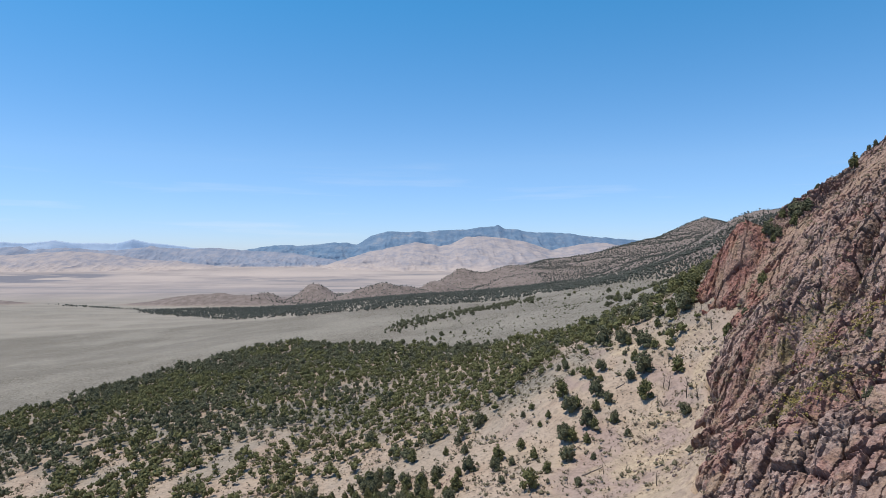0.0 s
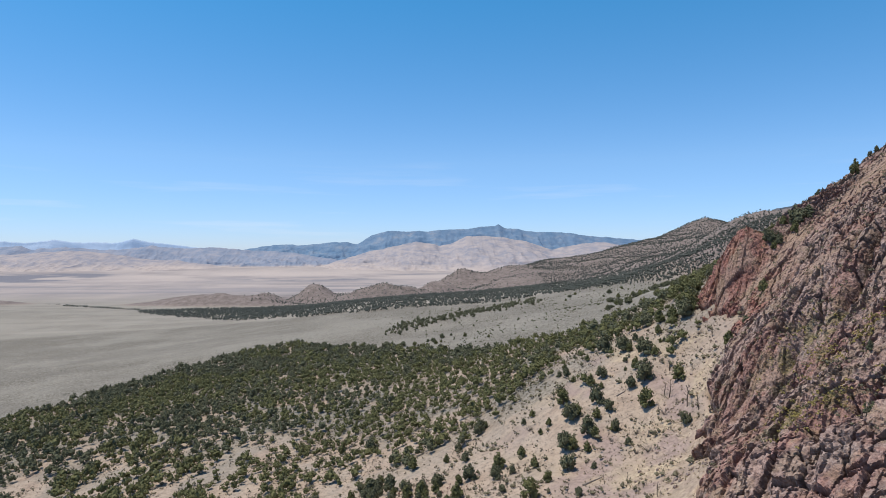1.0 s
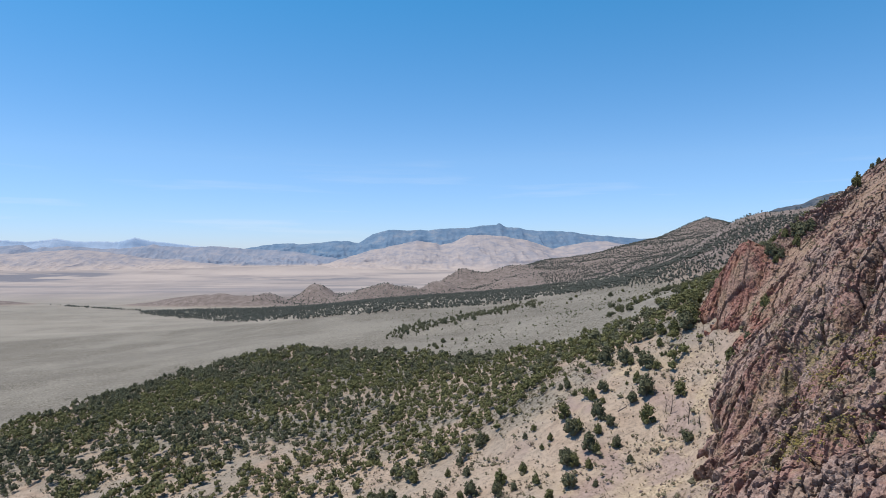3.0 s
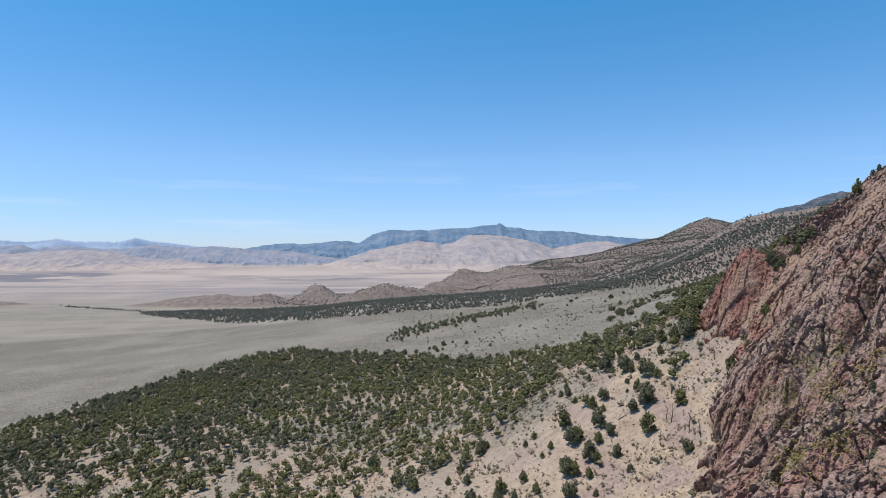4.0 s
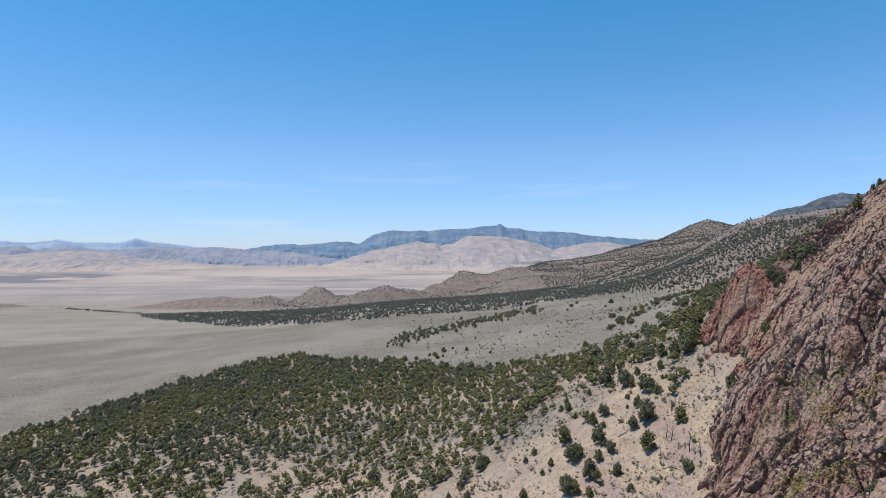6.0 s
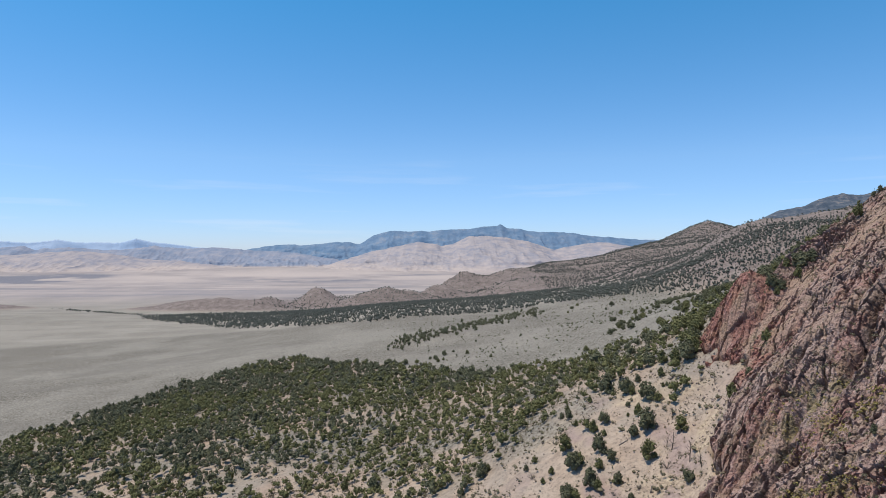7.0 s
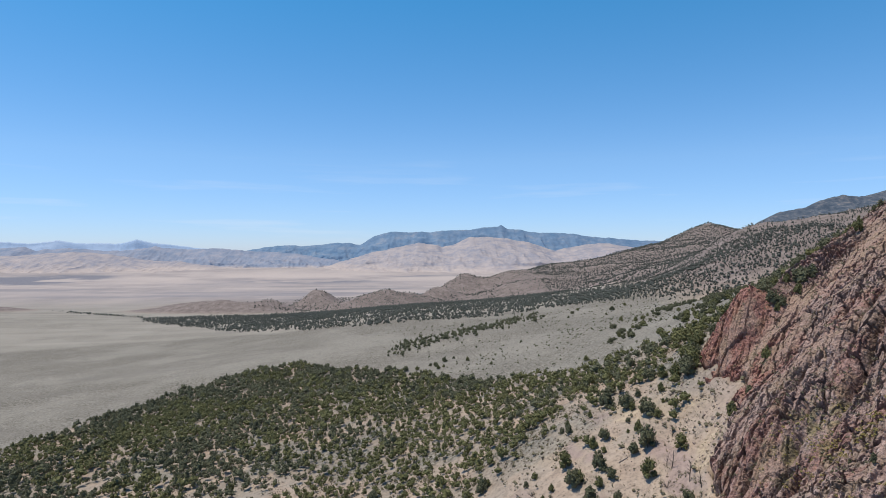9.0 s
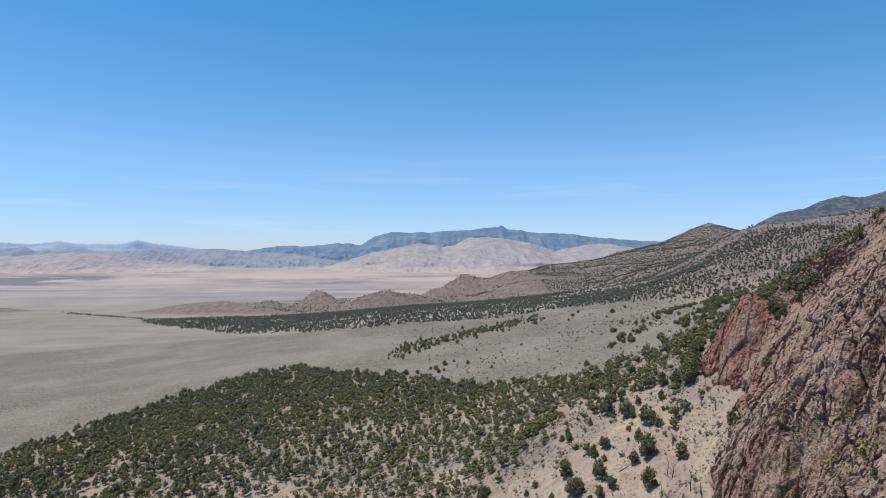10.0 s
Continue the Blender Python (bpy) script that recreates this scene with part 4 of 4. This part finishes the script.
def wood_density(x, y):
    edge, foot = forest_edge(x), forest_foot(x)
    d = 1 - smooth(-6, 4, y - edge + (fbm(x / 14, y / 14, 3, 141) - 0.5) * 22)
    gaps = smooth(0.36, 0.48, fbm(x / 11, y / 11, 4, 143))
    dense = smooth(-12, 12, y - 8 * smooth(30, 50, x) - foot + (fbm(x / 16, y / 16, 3, 145) - 0.5) * 34)
    loose = (0.70 + 0.08 * smooth(-60, -35, x)) * (0.12 * smooth(-60, -35, x) + smooth(0.36, 0.52, fbm(x / 9, y / 9, 3, 147))) * (1 - 0.9 * smooth(-3, 4, x - 2 - 0.22 * (y - 144) + 5 * (fbm(x / 9, y / 9, 3, 149) - 0.5)))
    return d * (dense * (0.54 + 0.44 * gaps) * (0.84 + 0.16 * smooth(5, 45, y - foot)) + (1 - dense) * loose) * (rockiness(x, y) < 0.2) * (y > 120)


rng = np.random.default_rng(77)
wx, wy = scatter(rng, -330, 160, 130, 480, 3.0, wood_density)
free = np.ones(len(wx), bool)
for px, py, pr in PLACED:
    free &= np.hypot(wx - px, wy - py) > pr + 0.8
free &= np.abs(wx) < 0.80 * wy + 12
wx, wy = wx[free], wy[free]
wz = height(wx, wy)
tall = rng.uniform(1.8, 4.0, len(wx)) * (1 + 0.12 * smooth(35, 65, wx)) * (1 + 0.2 * smooth(280, 340, wy)) * (1 + 0.28 * smooth(-30, -130, wx) * smooth(330, 270, wy)) * np.where(rng.uniform(0, 1, len(wx)) < 0.25, 0.7, 1.0) * np.where(rng.uniform(0, 1, len(wx)) < 0.06, 1.3, 1.0)
seen_near = np.argsort(np.hypot(wx, wy))[:190]
single = np.zeros(len(wx), bool)
single[seen_near] = True
for i in seen_near:
    plant(int(rng.integers(0, 8)), float(wx[i]), float(wy[i]), float(tall[i]), rng.uniform(0.85, 1.15))


def joined_trees(name, label, x, y, z, h, mat, variants, clumps, blades, size, seed, width=0.75, core=True, lobes=4):
    """Many trees in one mesh, from a few crown shapes."""
    rg = np.random.default_rng(seed)
    shapes = [crown_arrays(rg, 1.0, width * rg.uniform(0.8, 1.2), clumps, blades, rg.uniform(0, 0.8), size, core, lobes) for _ in range(variants)]
    which = rg.integers(0, variants, len(x))
    vs, fs, tones, n = [], [], [], 0
    for k, (v, f) in enumerate(shapes):
        sel = np.nonzero(which == k)[0]
        if not len(sel):
            continue
        a = rg.uniform(0, 6.283, len(sel))
        ca, sa = np.cos(a)[:, None], np.sin(a)[:, None]
        q = np.stack([v[None, :, 0] * ca - v[None, :, 1] * sa, v[None, :, 0] * sa + v[None, :, 1] * ca, np.repeat(v[None, :, 2], len(sel), 0)], -1)
        q = q * h[sel][:, None, None] * np.stack([rg.uniform(0.85, 1.25, len(sel))] * 2 + [np.ones(len(sel))], -1)[:, None, :]
        q = q + np.stack([x[sel], y[sel], z[sel] - 0.04 * h[sel]], -1)[:, None, :]
        vs.append(q.reshape(-1, 3))
        fs.append((f[None] + (n + len(v) * np.arange(len(sel)))[:, None, None]).reshape(-1, 3))
        tones.append(np.repeat(rg.uniform(-0.5, 0.7, len(sel)), len(v)))
        n += len(sel) * len(v)
    me = mesh_of(name, np.concatenate(vs), np.concatenate(fs), mat, False, tone=np.concatenate(tones))
    return tagged(new(name, me), label, "woodland", "", "stuff")


rest = ~single
green = (fbm(wx / 40, wy / 40, 3, 151) + rng.uniform(-0.16, 0.16, len(wx)) + 0.10 * smooth(-130, -40, wx) - 0.2 * smooth(330, 410, wy)) > 0.49
for sel, nm, lb, mt, sd in ((rest & green, "pinyon_woodland", "dense dark green pinyon woodland on the spur", PINYON, 31),
                            (rest & ~green, "juniper_woodland", "dense grey-green juniper woodland on the spur", JUNIPER, 33)):
    joined_trees(nm, lb, wx[sel], wy[sel], wz[sel], tall[sel], mt, 18, 10, 46, 0.12, sd, 0.95, 2)


def belt_density(x, y):
    lo = along([-620, -546, -498, -386, -227, -112, -15, 70, 133, 179, 208, 228, 260, 330], [1190, 1110, 1030, 934, 760, 690, 690, 680, 672, 622, 574, 540, 522, 535], np.clip(x, -620, 330))
    wob = (fbm(x / 30, y / 40, 3, 161) - 0.5) * 60
    belt = smooth(-8, 14, y - lo + 0.5 * wob) * (x > -640) * (1 - smooth(-10, 25, y + 0.4 * wob - along([-620, -525, -451, -358, -260, -100, 20, 118, 199, 260], [1130, 1085, 1130, 1160, 1200, 1210, 1210, 1150, 980, 760], np.clip(x, -620, 260)))) * smooth(-640, -540, x)
    wash = np.exp(-((y - 1123 + 0.657 * (x + 546)) / 7) ** 2) * smooth(-830, -790, x) * (1 - smooth(-560, -520, x))
    return np.maximum(0.9 * wash, belt) * (0.45 + 0.55 * smooth(0.35, 0.5, fbm(x / 25, y / 25, 3, 163)))


def hill_density(x, y):
    right = smooth(170, 260, x - 0.1 * (y - 560) + (fbm(x / 40, y / 40, 3, 165) - 0.5) * 60) * (y > 480)
    knobs = smooth(1200, 1260, y) * (1 - smooth(1750, 1850, y)) * smooth(-420, -340, x)
    dome = np.exp(-((x + 110) / 75) ** 2 - ((y - 1330) / 60) ** 2) + np.exp(-((x - 75) / 50) ** 2 - ((y - 1640) / 60) ** 2) + 1.6 * np.exp(-((x - 620) / 200) ** 2 - ((y - 1560) / 160) ** 2) + 0.9 * np.exp(-((x + 112) / 70) ** 2 - ((y - 1332) / 45) ** 2)
    crest = np.where(y > 1250, np.where(x > 230, 1.0, 0.6) + 0.7 * smooth(35, 110, height(x, y) - 0.02 * (y - 1250)), 0.8)
    thick = 0.85 * smooth(0.3, 0.8, dome) * (y > 1250)
    bands = smooth(0.40, 0.60, fbm((x + 0.9 * y) / 55, (y - 0.9 * x) / 170, 4, 167))
    return np.maximum(thick, crest * np.clip(np.maximum(right, knobs * 0.8) + 0.8 * dome, 0, 1.4) * (np.where(y < 1000, 0.60, np.where(x > 230, 0.54, 0.32)) + 0.62 * bands))


bx, by = scatter(rng, -830, 420, 500, 1290, 4.8, belt_density)
joined_trees("valley_woodland", "dark belt of low trees across the sage flats", bx, by, height(bx, by), rng.uniform(1.9, 3.9, len(bx)), FARGREEN, 10, 3, 0, 0.33, 41, 0.8, False)
for nm, lb, y0, y1, gap, clumps, size, sd in (("hillside_woodland", "scattered dark trees over the tan hillside", 480, 1000, 4.5, 4, 0.235, 43),
                                              ("far_hill_woodland", "dark trees dotted thickly over the far hills and knobs", 1000, 1850, 5.0, 2, 0.38, 45)):
    hx, hy = scatter(rng, -420, 1500, y0, y1, gap, hill_density)
    ok = np.abs(hx) < 0.78 * hy + 20
    hx, hy = hx[ok], hy[ok]
    hh = np.where(hy < 1000, 1.0, np.where(hx < 230, 1.2, 1.6)) + 2.3 * rng.uniform(0, 1, len(hx)) ** 1.7
    joined_trees(nm, lb, hx, hy, height(hx, hy), hh, FARGREEN, 10, clumps, 0, size, sd, 0.74, False)


def line_density(x, y):
    u = (y - 490) - 1.05 * (x + 36)
    strip = np.exp(-(u / 24) ** 2) * smooth(-46, -30, x) * (1 - smooth(80, 104, x)) * 0.95
    grove = np.exp(-(((x - 95) / 16) ** 2 + ((y - 318 - 1.8 * (x - 95)) / 13) ** 2)) * 0.7
    lower = np.exp(-(((x + 5) / 30) ** 2 + ((y - 408 - 0.4 * x) / 10) ** 2)) * 0.4
    upper = np.exp(-(((x - 175) / 40) ** 2 + ((y - 455 - 1.2 * (x - 175)) / 18) ** 2)) * 0.7
    grove = np.maximum(grove, 0.6 * np.exp(-(((x - 122) / 30) ** 2 + ((y - 292 - 1.5 * (x - 122)) / 16) ** 2)))
    grove = np.maximum(grove, 0.7 * np.exp(-(((x - 200) / 40) ** 2 + ((y - 430 - 1.3 * (x - 200)) / 22) ** 2)))
    return np.clip(np.maximum(np.maximum(strip, grove), np.maximum(lower, upper)), 0, 1) * smooth(0.3, 0.5, fbm(x / 9, y / 9, 2, 171))


lx, ly = scatter(rng, -60, 260, 255, 660, 3.7, line_density)
near_first = np.argsort(np.hypot(lx, ly))
lx, ly = lx[near_first], ly[near_first]
for i in range(min(len(lx), 110)):
    plant(int(rng.integers(0, 8)), float(lx[i]), float(ly[i]), float(rng.uniform(1.8, 3.8)), 1.25, None, "low tree in a loose line across the sage flat")
far_x, far_y = lx[110:], ly[110:]
joined_trees("grove_woodland", "loose rows of low dark trees out on the sage flat", far_x, far_y, height(far_x, far_y), rng.uniform(1.7, 3.7, len(far_x)), JUNIPER, 12, 12, 22, 0.135, 47, 0.9)

# ---- low brush ----


def brush(name, label, x, y, z, h, seed, mat, clumps=3, blades=5, size=0.33):
    return tagged(joined_trees(name, label, x, y, z, h, mat, 10, clumps, blades, size, seed, 1.4, False), "", "brush")


DRYBRUSH = make_foliage("dry_brush", (0.12, 0.095, 0.07), (0.22, 0.18, 0.135), (0.32, 0.265, 0.20))
FLATSAGE = make_foliage("flat_sage", (0.14, 0.128, 0.10), (0.21, 0.19, 0.15), (0.29, 0.26, 0.205))


def slope_brush(x, y):
    return (1 - smooth(200, 270, y)) * (rockiness(x, y) < 0.3) * (0.08 + 0.92 * smooth(0.42, 0.62, fbm(x / 7, y / 7, 4, 181)))


for nm, lb, gap, mt, sd, lo, hi in (("green_brush", "small dark green shrubs dotted over the slope", 1.9, SHRUB, 51, 0.25, 1.25),
                                    ("dry_brush", "dry grey-brown brush over the tan slope", 1.3, DRYBRUSH, 52, 0.12, 0.6)):
    sx, sy = scatter(rng, -190, 90, 105, 270, gap, slope_brush)
    ok = np.abs(sx) < 0.78 * sy + 5
    sx, sy = sx[ok], sy[ok]
    brush(nm, lb, sx, sy, height(sx, sy), lo + (hi - lo) * rng.uniform(0, 1, len(sx)) ** 2.2, sd, mt, 2, 5, 0.38)


def straw_tufts(x, y):
    below = along(EDGE_Y, EDGE_X, np.clip(y, 60, 190)) - x
    return (below > 0) * (1 - smooth(18, 34, below)) * (1 - smooth(176, 186, y)) * (0.15 + 0.6 * smooth(0.4, 0.6, fbm(x / 4, y / 4, 3, 187)))


STRAW = make_foliage("dry_grass", (0.20, 0.155, 0.095), (0.33, 0.265, 0.165), (0.43, 0.35, 0.225))
gx, gy = scatter(rng, 10, 80, 95, 188, 0.95, straw_tufts)
brush("dry_grass", "tufts of straw-coloured dry grass below the rocks", gx, gy, height(gx, gy), 0.14 + 0.3 * rng.uniform(0, 1, len(gx)) ** 2, 57, STRAW, 1, 9, 0.4)


def rock_brush(x, y):
    lush = np.exp(-(((x - 68) / 8) ** 2 + ((y - 113) / 6) ** 2)) + np.exp(-(((x - 53) / 7) ** 2 + ((y - 88) / 5) ** 2)) + np.exp(-(((x - 74) / 6) ** 2 + ((y - 122) / 5) ** 2))
    return (rockiness(x, y) > 0.6) * np.clip(0.5 * smooth(0.48, 0.62, fbm(x / 6, y / 6, 4, 185)) + lush, 0, 1)


GROWTH = make_foliage("rock_growth", (0.085, 0.08, 0.055), (0.17, 0.155, 0.10), (0.28, 0.245, 0.15))
kx, ky = scatter(rng, 34, 130, 75, 190, 1.0, rock_brush)
ok = kx < 0.76 * ky + 3
kx, ky = kx[ok], ky[ok]
kz = surfaces(kx, ky)
brush("rock_brush", "dry shrubs and yellow-green tufts in the cracks of the rock slope", kx, ky, kz, 0.2 + 0.7 * rng.uniform(0, 1, len(kx)) ** 2, 55, GROWTH, 4, 14, 0.2)


def flat_brush(x, y):
    return smooth(0, 12, y - forest_edge(x)) * (0.2 + 0.8 * smooth(0.4, 0.6, fbm(x / 14, y / 14, 3, 183)))


fx, fy = scatter(rng, -480, 220, 280, 720, 4.2, flat_brush)
ok = np.abs(fx) < 0.76 * fy
fx, fy = fx[ok], fy[ok]
brush("sagebrush", "grey-green sagebrush over the flats", fx, fy, height(fx, fy), 0.22 + 0.4 * rng.uniform(0, 1, len(fx)) ** 3, 53, FLATSAGE, 1, 3, 0.5)


def flat_shrubs(x, y):
    return smooth(4, 16, y - forest_edge(x)) * (0.12 + 0.7 * smooth(0.48, 0.64, fbm(x / 30, y / 30, 3, 197))) * (1 - smooth(180, 230, x)) * smooth(-60, 0, x + 0.2 * (y - 400))


ux, uy = scatter(rng, -80, 230, 250, 650, 5.0, flat_shrubs)
brush("dark_shrubs", "small dark shrubs dotted over the grey sage flat", ux, uy, height(ux, uy), 0.4 + 1.1 * rng.uniform(0, 1, len(ux)) ** 2, 63, JUNIPER, 3, 6, 0.3)


def yellow_growth(x, y):
    d = np.exp(-(((x - 66.5) / 5) ** 2 + ((y - 113) / 4) ** 2)) + np.exp(-(((x - 70) / 5) ** 2 + ((y - 105) / 3) ** 2)) + 0.7 * np.exp(-(((x - 52) / 5) ** 2 + ((y - 88) / 4) ** 2))
    return (rockiness(x, y) > 0.6) * np.clip(1.5 * d, 0, 1) * smooth(0.3, 0.5, fbm(x / 2.5, y / 2.5, 2, 189))


YELLOW = make_foliage("yellow_growth", (0.15, 0.13, 0.055), (0.30, 0.25, 0.085), (0.44, 0.34, 0.10))
yx, yy = scatter(rng, 40, 84, 78, 124, 0.55, yellow_growth)
yz = surfaces(yx, yy)
brush("yellow_growth", "patches of yellow-green plants on the rock ledges", yx, yy, yz, 0.2 + 0.5 * rng.uniform(0, 1, len(yx)), 59, YELLOW, 3, 9, 0.25)


def red_growth(x, y):
    d = np.exp(-(((x - 1.5) / 3.5) ** 2 + ((y - 142) / 3) ** 2)) + 0.6 * np.exp(-(((x + 8) / 4) ** 2 + ((y - 153) / 3) ** 2))
    return np.clip(d, 0, 1) * smooth(0.4, 0.55, fbm(x / 3, y / 3, 2, 195))


REDBRUSH = make_foliage("red_brush", (0.14, 0.075, 0.07), (0.24, 0.13, 0.12), (0.32, 0.19, 0.16))
rx, ry = scatter(rng, -14, 24, 124, 162, 0.8, red_growth)
brush("red_brush", "low reddish dry brush in a shallow dip of the slope", rx, ry, height(rx, ry), 0.25 + 0.5 * rng.uniform(0, 1, len(rx)), 61, REDBRUSH, 2, 8, 0.3)


# ---- burnt snags, dead brush and loose stones on the slope ----
def dead_tree(x, y, h, seed):
    rg = np.random.default_rng(seed)
    root = new("dead_tree")
    root.matrix_basis = pose(x, y, surface(x, y) - 0.1, rg.uniform(-8, 8), rg.uniform(-10, 10), rg.uniform(0, 360))
    bend = rg.normal(0, 0.04, (4, 2)) * h
    stem = [(0, 0, -0.2), (bend[0][0], bend[0][1], h * 0.35), (bend[1][0], bend[1][1], h * 0.7), (bend[2][0], bend[2][1], h)]
    v, f = tube(stem, [0.036 * h ** 0.8, 0.029 * h ** 0.8, 0.02 * h ** 0.8, 0.008 * h], 6)
    part("trunk", mesh_of("trunk", v, f, BURNT), root, "charred trunk")
    for k in range(int(rg.integers(6, 11))):
        z = h * rg.uniform(0.25, 0.95)
        a, e = rg.uniform(0, 6.283), h * rg.uniform(0.12, 0.3) * (1.25 - z / h)
        c, d = math.cos(a), math.sin(a)
        v, f = tube([(0, 0, z), (c * e * 0.6, d * e * 0.6, z + e * 0.35), (c * e * 1.1, d * e * 1.1, z + e * 0.95)], [0.011 * h, 0.008 * h, 0.004 * h], 4)
        part("branch", mesh_of("branch", v, f, BURNT), root)
    tagged(root, "burnt leafless tree standing on the straw-coloured slope", "dead tree", "burnt trees")


SNAGS = [
    (56.8, 154.5, 3.2), (53.2, 145.0, 4.4), (52.6, 146.5, 3.1), (54.3, 137.0, 4.7), (54.8, 132.0, 4.0), (68.6, 157.0, 3.3),
    (69.4, 161.0, 2.5), (70.8, 173.0, 2.0), (50.0, 143.0, 1.9), (56.4, 149.0, 2.0), (71.5, 170.0, 1.9), (69.0, 176.0, 2.4),
    (36.9, 106.0, 2.8), (35.3, 117.4, 2.2), (31.9, 121.4, 2.1), (25.0, 121.9, 2.3), (60.8, 149.9, 1.7),
]
for i, (x, y, h) in enumerate(SNAGS):
    dead_tree(x, y, h, 300 + i)


def dead_bush(x, y, w, seed):
    rg = np.random.default_rng(seed)
    vs, fs, n = [], [], 0
    for k in range(34):
        a, e, up = rg.uniform(0, 6.283), w * rg.uniform(0.25, 0.55), w * rg.uniform(0.15, 0.55)
        c, d = math.cos(a), math.sin(a)
        v, f = tube([(0, 0, -0.1), (c * e * 0.5, d * e * 0.5, up * 0.6), (c * e, d * e, up)], [0.03, 0.02, 0.012], 3)
        vs.append(v), fs.append(f + n)
        n += len(v)
    root = new("dead_bush")
    root.matrix_basis = pose(x, y, surface(x, y), 0, 0, rg.uniform(0, 360))
    part("branches", mesh_of("branches", np.concatenate(vs), np.concatenate(fs), DEADWOOD), root)
    tagged(root, "leafless grey brush with bare branches on the slope", "bush", "dead bushes")


def fallen_log(x, y, length, turn, seed):
    """A weathered trunk on the ground, with broken stubs of its branches."""
    rg = np.random.default_rng(seed)
    a = math.radians(turn)
    line = []
    for k in range(6):
        u = (k / 5 - 0.5) * length
        side = rg.normal(0, 0.05) * length * 0.4
        px, py = x + u * math.cos(a) - side * math.sin(a), y + u * math.sin(a) + side * math.cos(a)
        line.append((px - x, py - y, float(height(np.array([px]), np.array([py]))[0]) + 0.12))
    z = line[0][2]
    line = [(q[0], q[1], q[2] - z) for q in line]
    root = new("fallen_log")
    root.matrix_basis = pose(x, y, z)
    v, f = tube(line, [0.19, 0.17, 0.15, 0.12, 0.09, 0.05], 7)
    part("trunk", mesh_of("trunk", v, f, DEADWOOD), root)
    for k in range(5):
        p = np.array(line[1 + k % 4])
        b, e = rg.uniform(0, 6.283), rg.uniform(0.4, 1.0)
        v, f = tube([p, p + (0.5 * e * math.cos(b), 0.5 * e * math.sin(b), 0.25 * e), p + (e * math.cos(b), e * math.sin(b), 0.6 * e)], [0.06, 0.045, 0.02], 4)
        part("branch_stub", mesh_of("branch_stub", v, f, DEADWOOD), root)
    tagged(root, "grey weathered fallen tree trunk lying on the tan slope", "log", "fallen logs")


DEADWOOD = make_plain("dead_wood", (0.10, 0.085, 0.075), (0.24, 0.21, 0.19), 5.0, 0.95, 0.4, 0.02)
LOGS = [(31.9, 140.5, 3.4, -25), (30.6, 125.0, 5.2, 25), (44.6, 154.0, 2.4, 10), (45.4, 136.0, 2.6, 70)]
DEAD_BUSHES = [
    (50.4, 140.0, 4.0), (62.4, 171.0, 3.0), (67.4, 162.5, 2.8), (43.4, 138.0, 2.6), (43.1, 129.5, 3.2), (38.2, 139.5, 1.5),
    (50.1, 168.0, 1.2), (30.0, 168.0, 2.6), (22.3, 157.0, 3.0), (27.5, 172.0, 2.3), (41.0, 130.5, 2.0),
]
for i, (x, y, length, turn) in enumerate(LOGS):
    fallen_log(x, y, length, turn, 450 + i)
for i, (x, y, w) in enumerate(DEAD_BUSHES):
    dead_bush(x, y, w, 400 + i)


def boulder_mesh(seed):
    rg = np.random.default_rng(seed)
    bm = bmesh.new()
    bmesh.ops.create_icosphere(bm, subdivisions=2, radius=0.5)
    cut = rg.normal(0, 1, (7, 3))
    cut /= np.linalg.norm(cut, axis=1, keepdims=True)
    for v in bm.verts:
        for c in cut:
            d = float(np.dot(c, v.co))
            if d > 0.3:
                v.co -= Vector(c) * (d - 0.3)
        v.co *= 1 + 0.12 * noise.noise(v.co * 3 + Vector((seed, 0, 0)))
    me = bpy.data.meshes.new("boulder")
    bm.to_mesh(me)
    bm.free()
    me.materials.append(STONE)
    return me


BOULDERS = [boulder_mesh(500 + k) for k in range(6)]


def stone_density(x, y):
    r = rockiness(x, y)
    return (r < 0.4) * (0.16 * smooth(20, 60, x) * smooth(0.5, 0.62, fbm(x / 8, y / 8, 3, 191)) + 0.8 * smooth(-16, -2, x - along(EDGE_Y, EDGE_X, np.clip(y, 60, 190))) * smooth(0.45, 0.6, fbm(x / 5, y / 5, 3, 193))) * (1 - smooth(178, 190, y))


qx, qy = scatter(rng, 5, 90, 105, 192, 1.25, stone_density)
mixed = rng.permutation(len(qx))
qx, qy = qx[mixed], qy[mixed]
for i in range(min(len(qx), 280)):
    x, y = float(qx[i]), float(qy[i])
    ob = new("boulder", BOULDERS[i % 6])
    ob.matrix_basis = pose(x, y, surface(x, y) + 0.05, rng.uniform(0, 360), rng.uniform(0, 360), rng.uniform(0, 360))
    w = 0.25 + 0.9 * rng.uniform(0, 1) ** 3
    ob.scale = (w, w * rng.uniform(0.7, 1.2), w * rng.uniform(0.6, 0.9))
    tagged(ob, "angular reddish-grey boulder lying on the tan slope", "boulder", "boulders below the rocks")
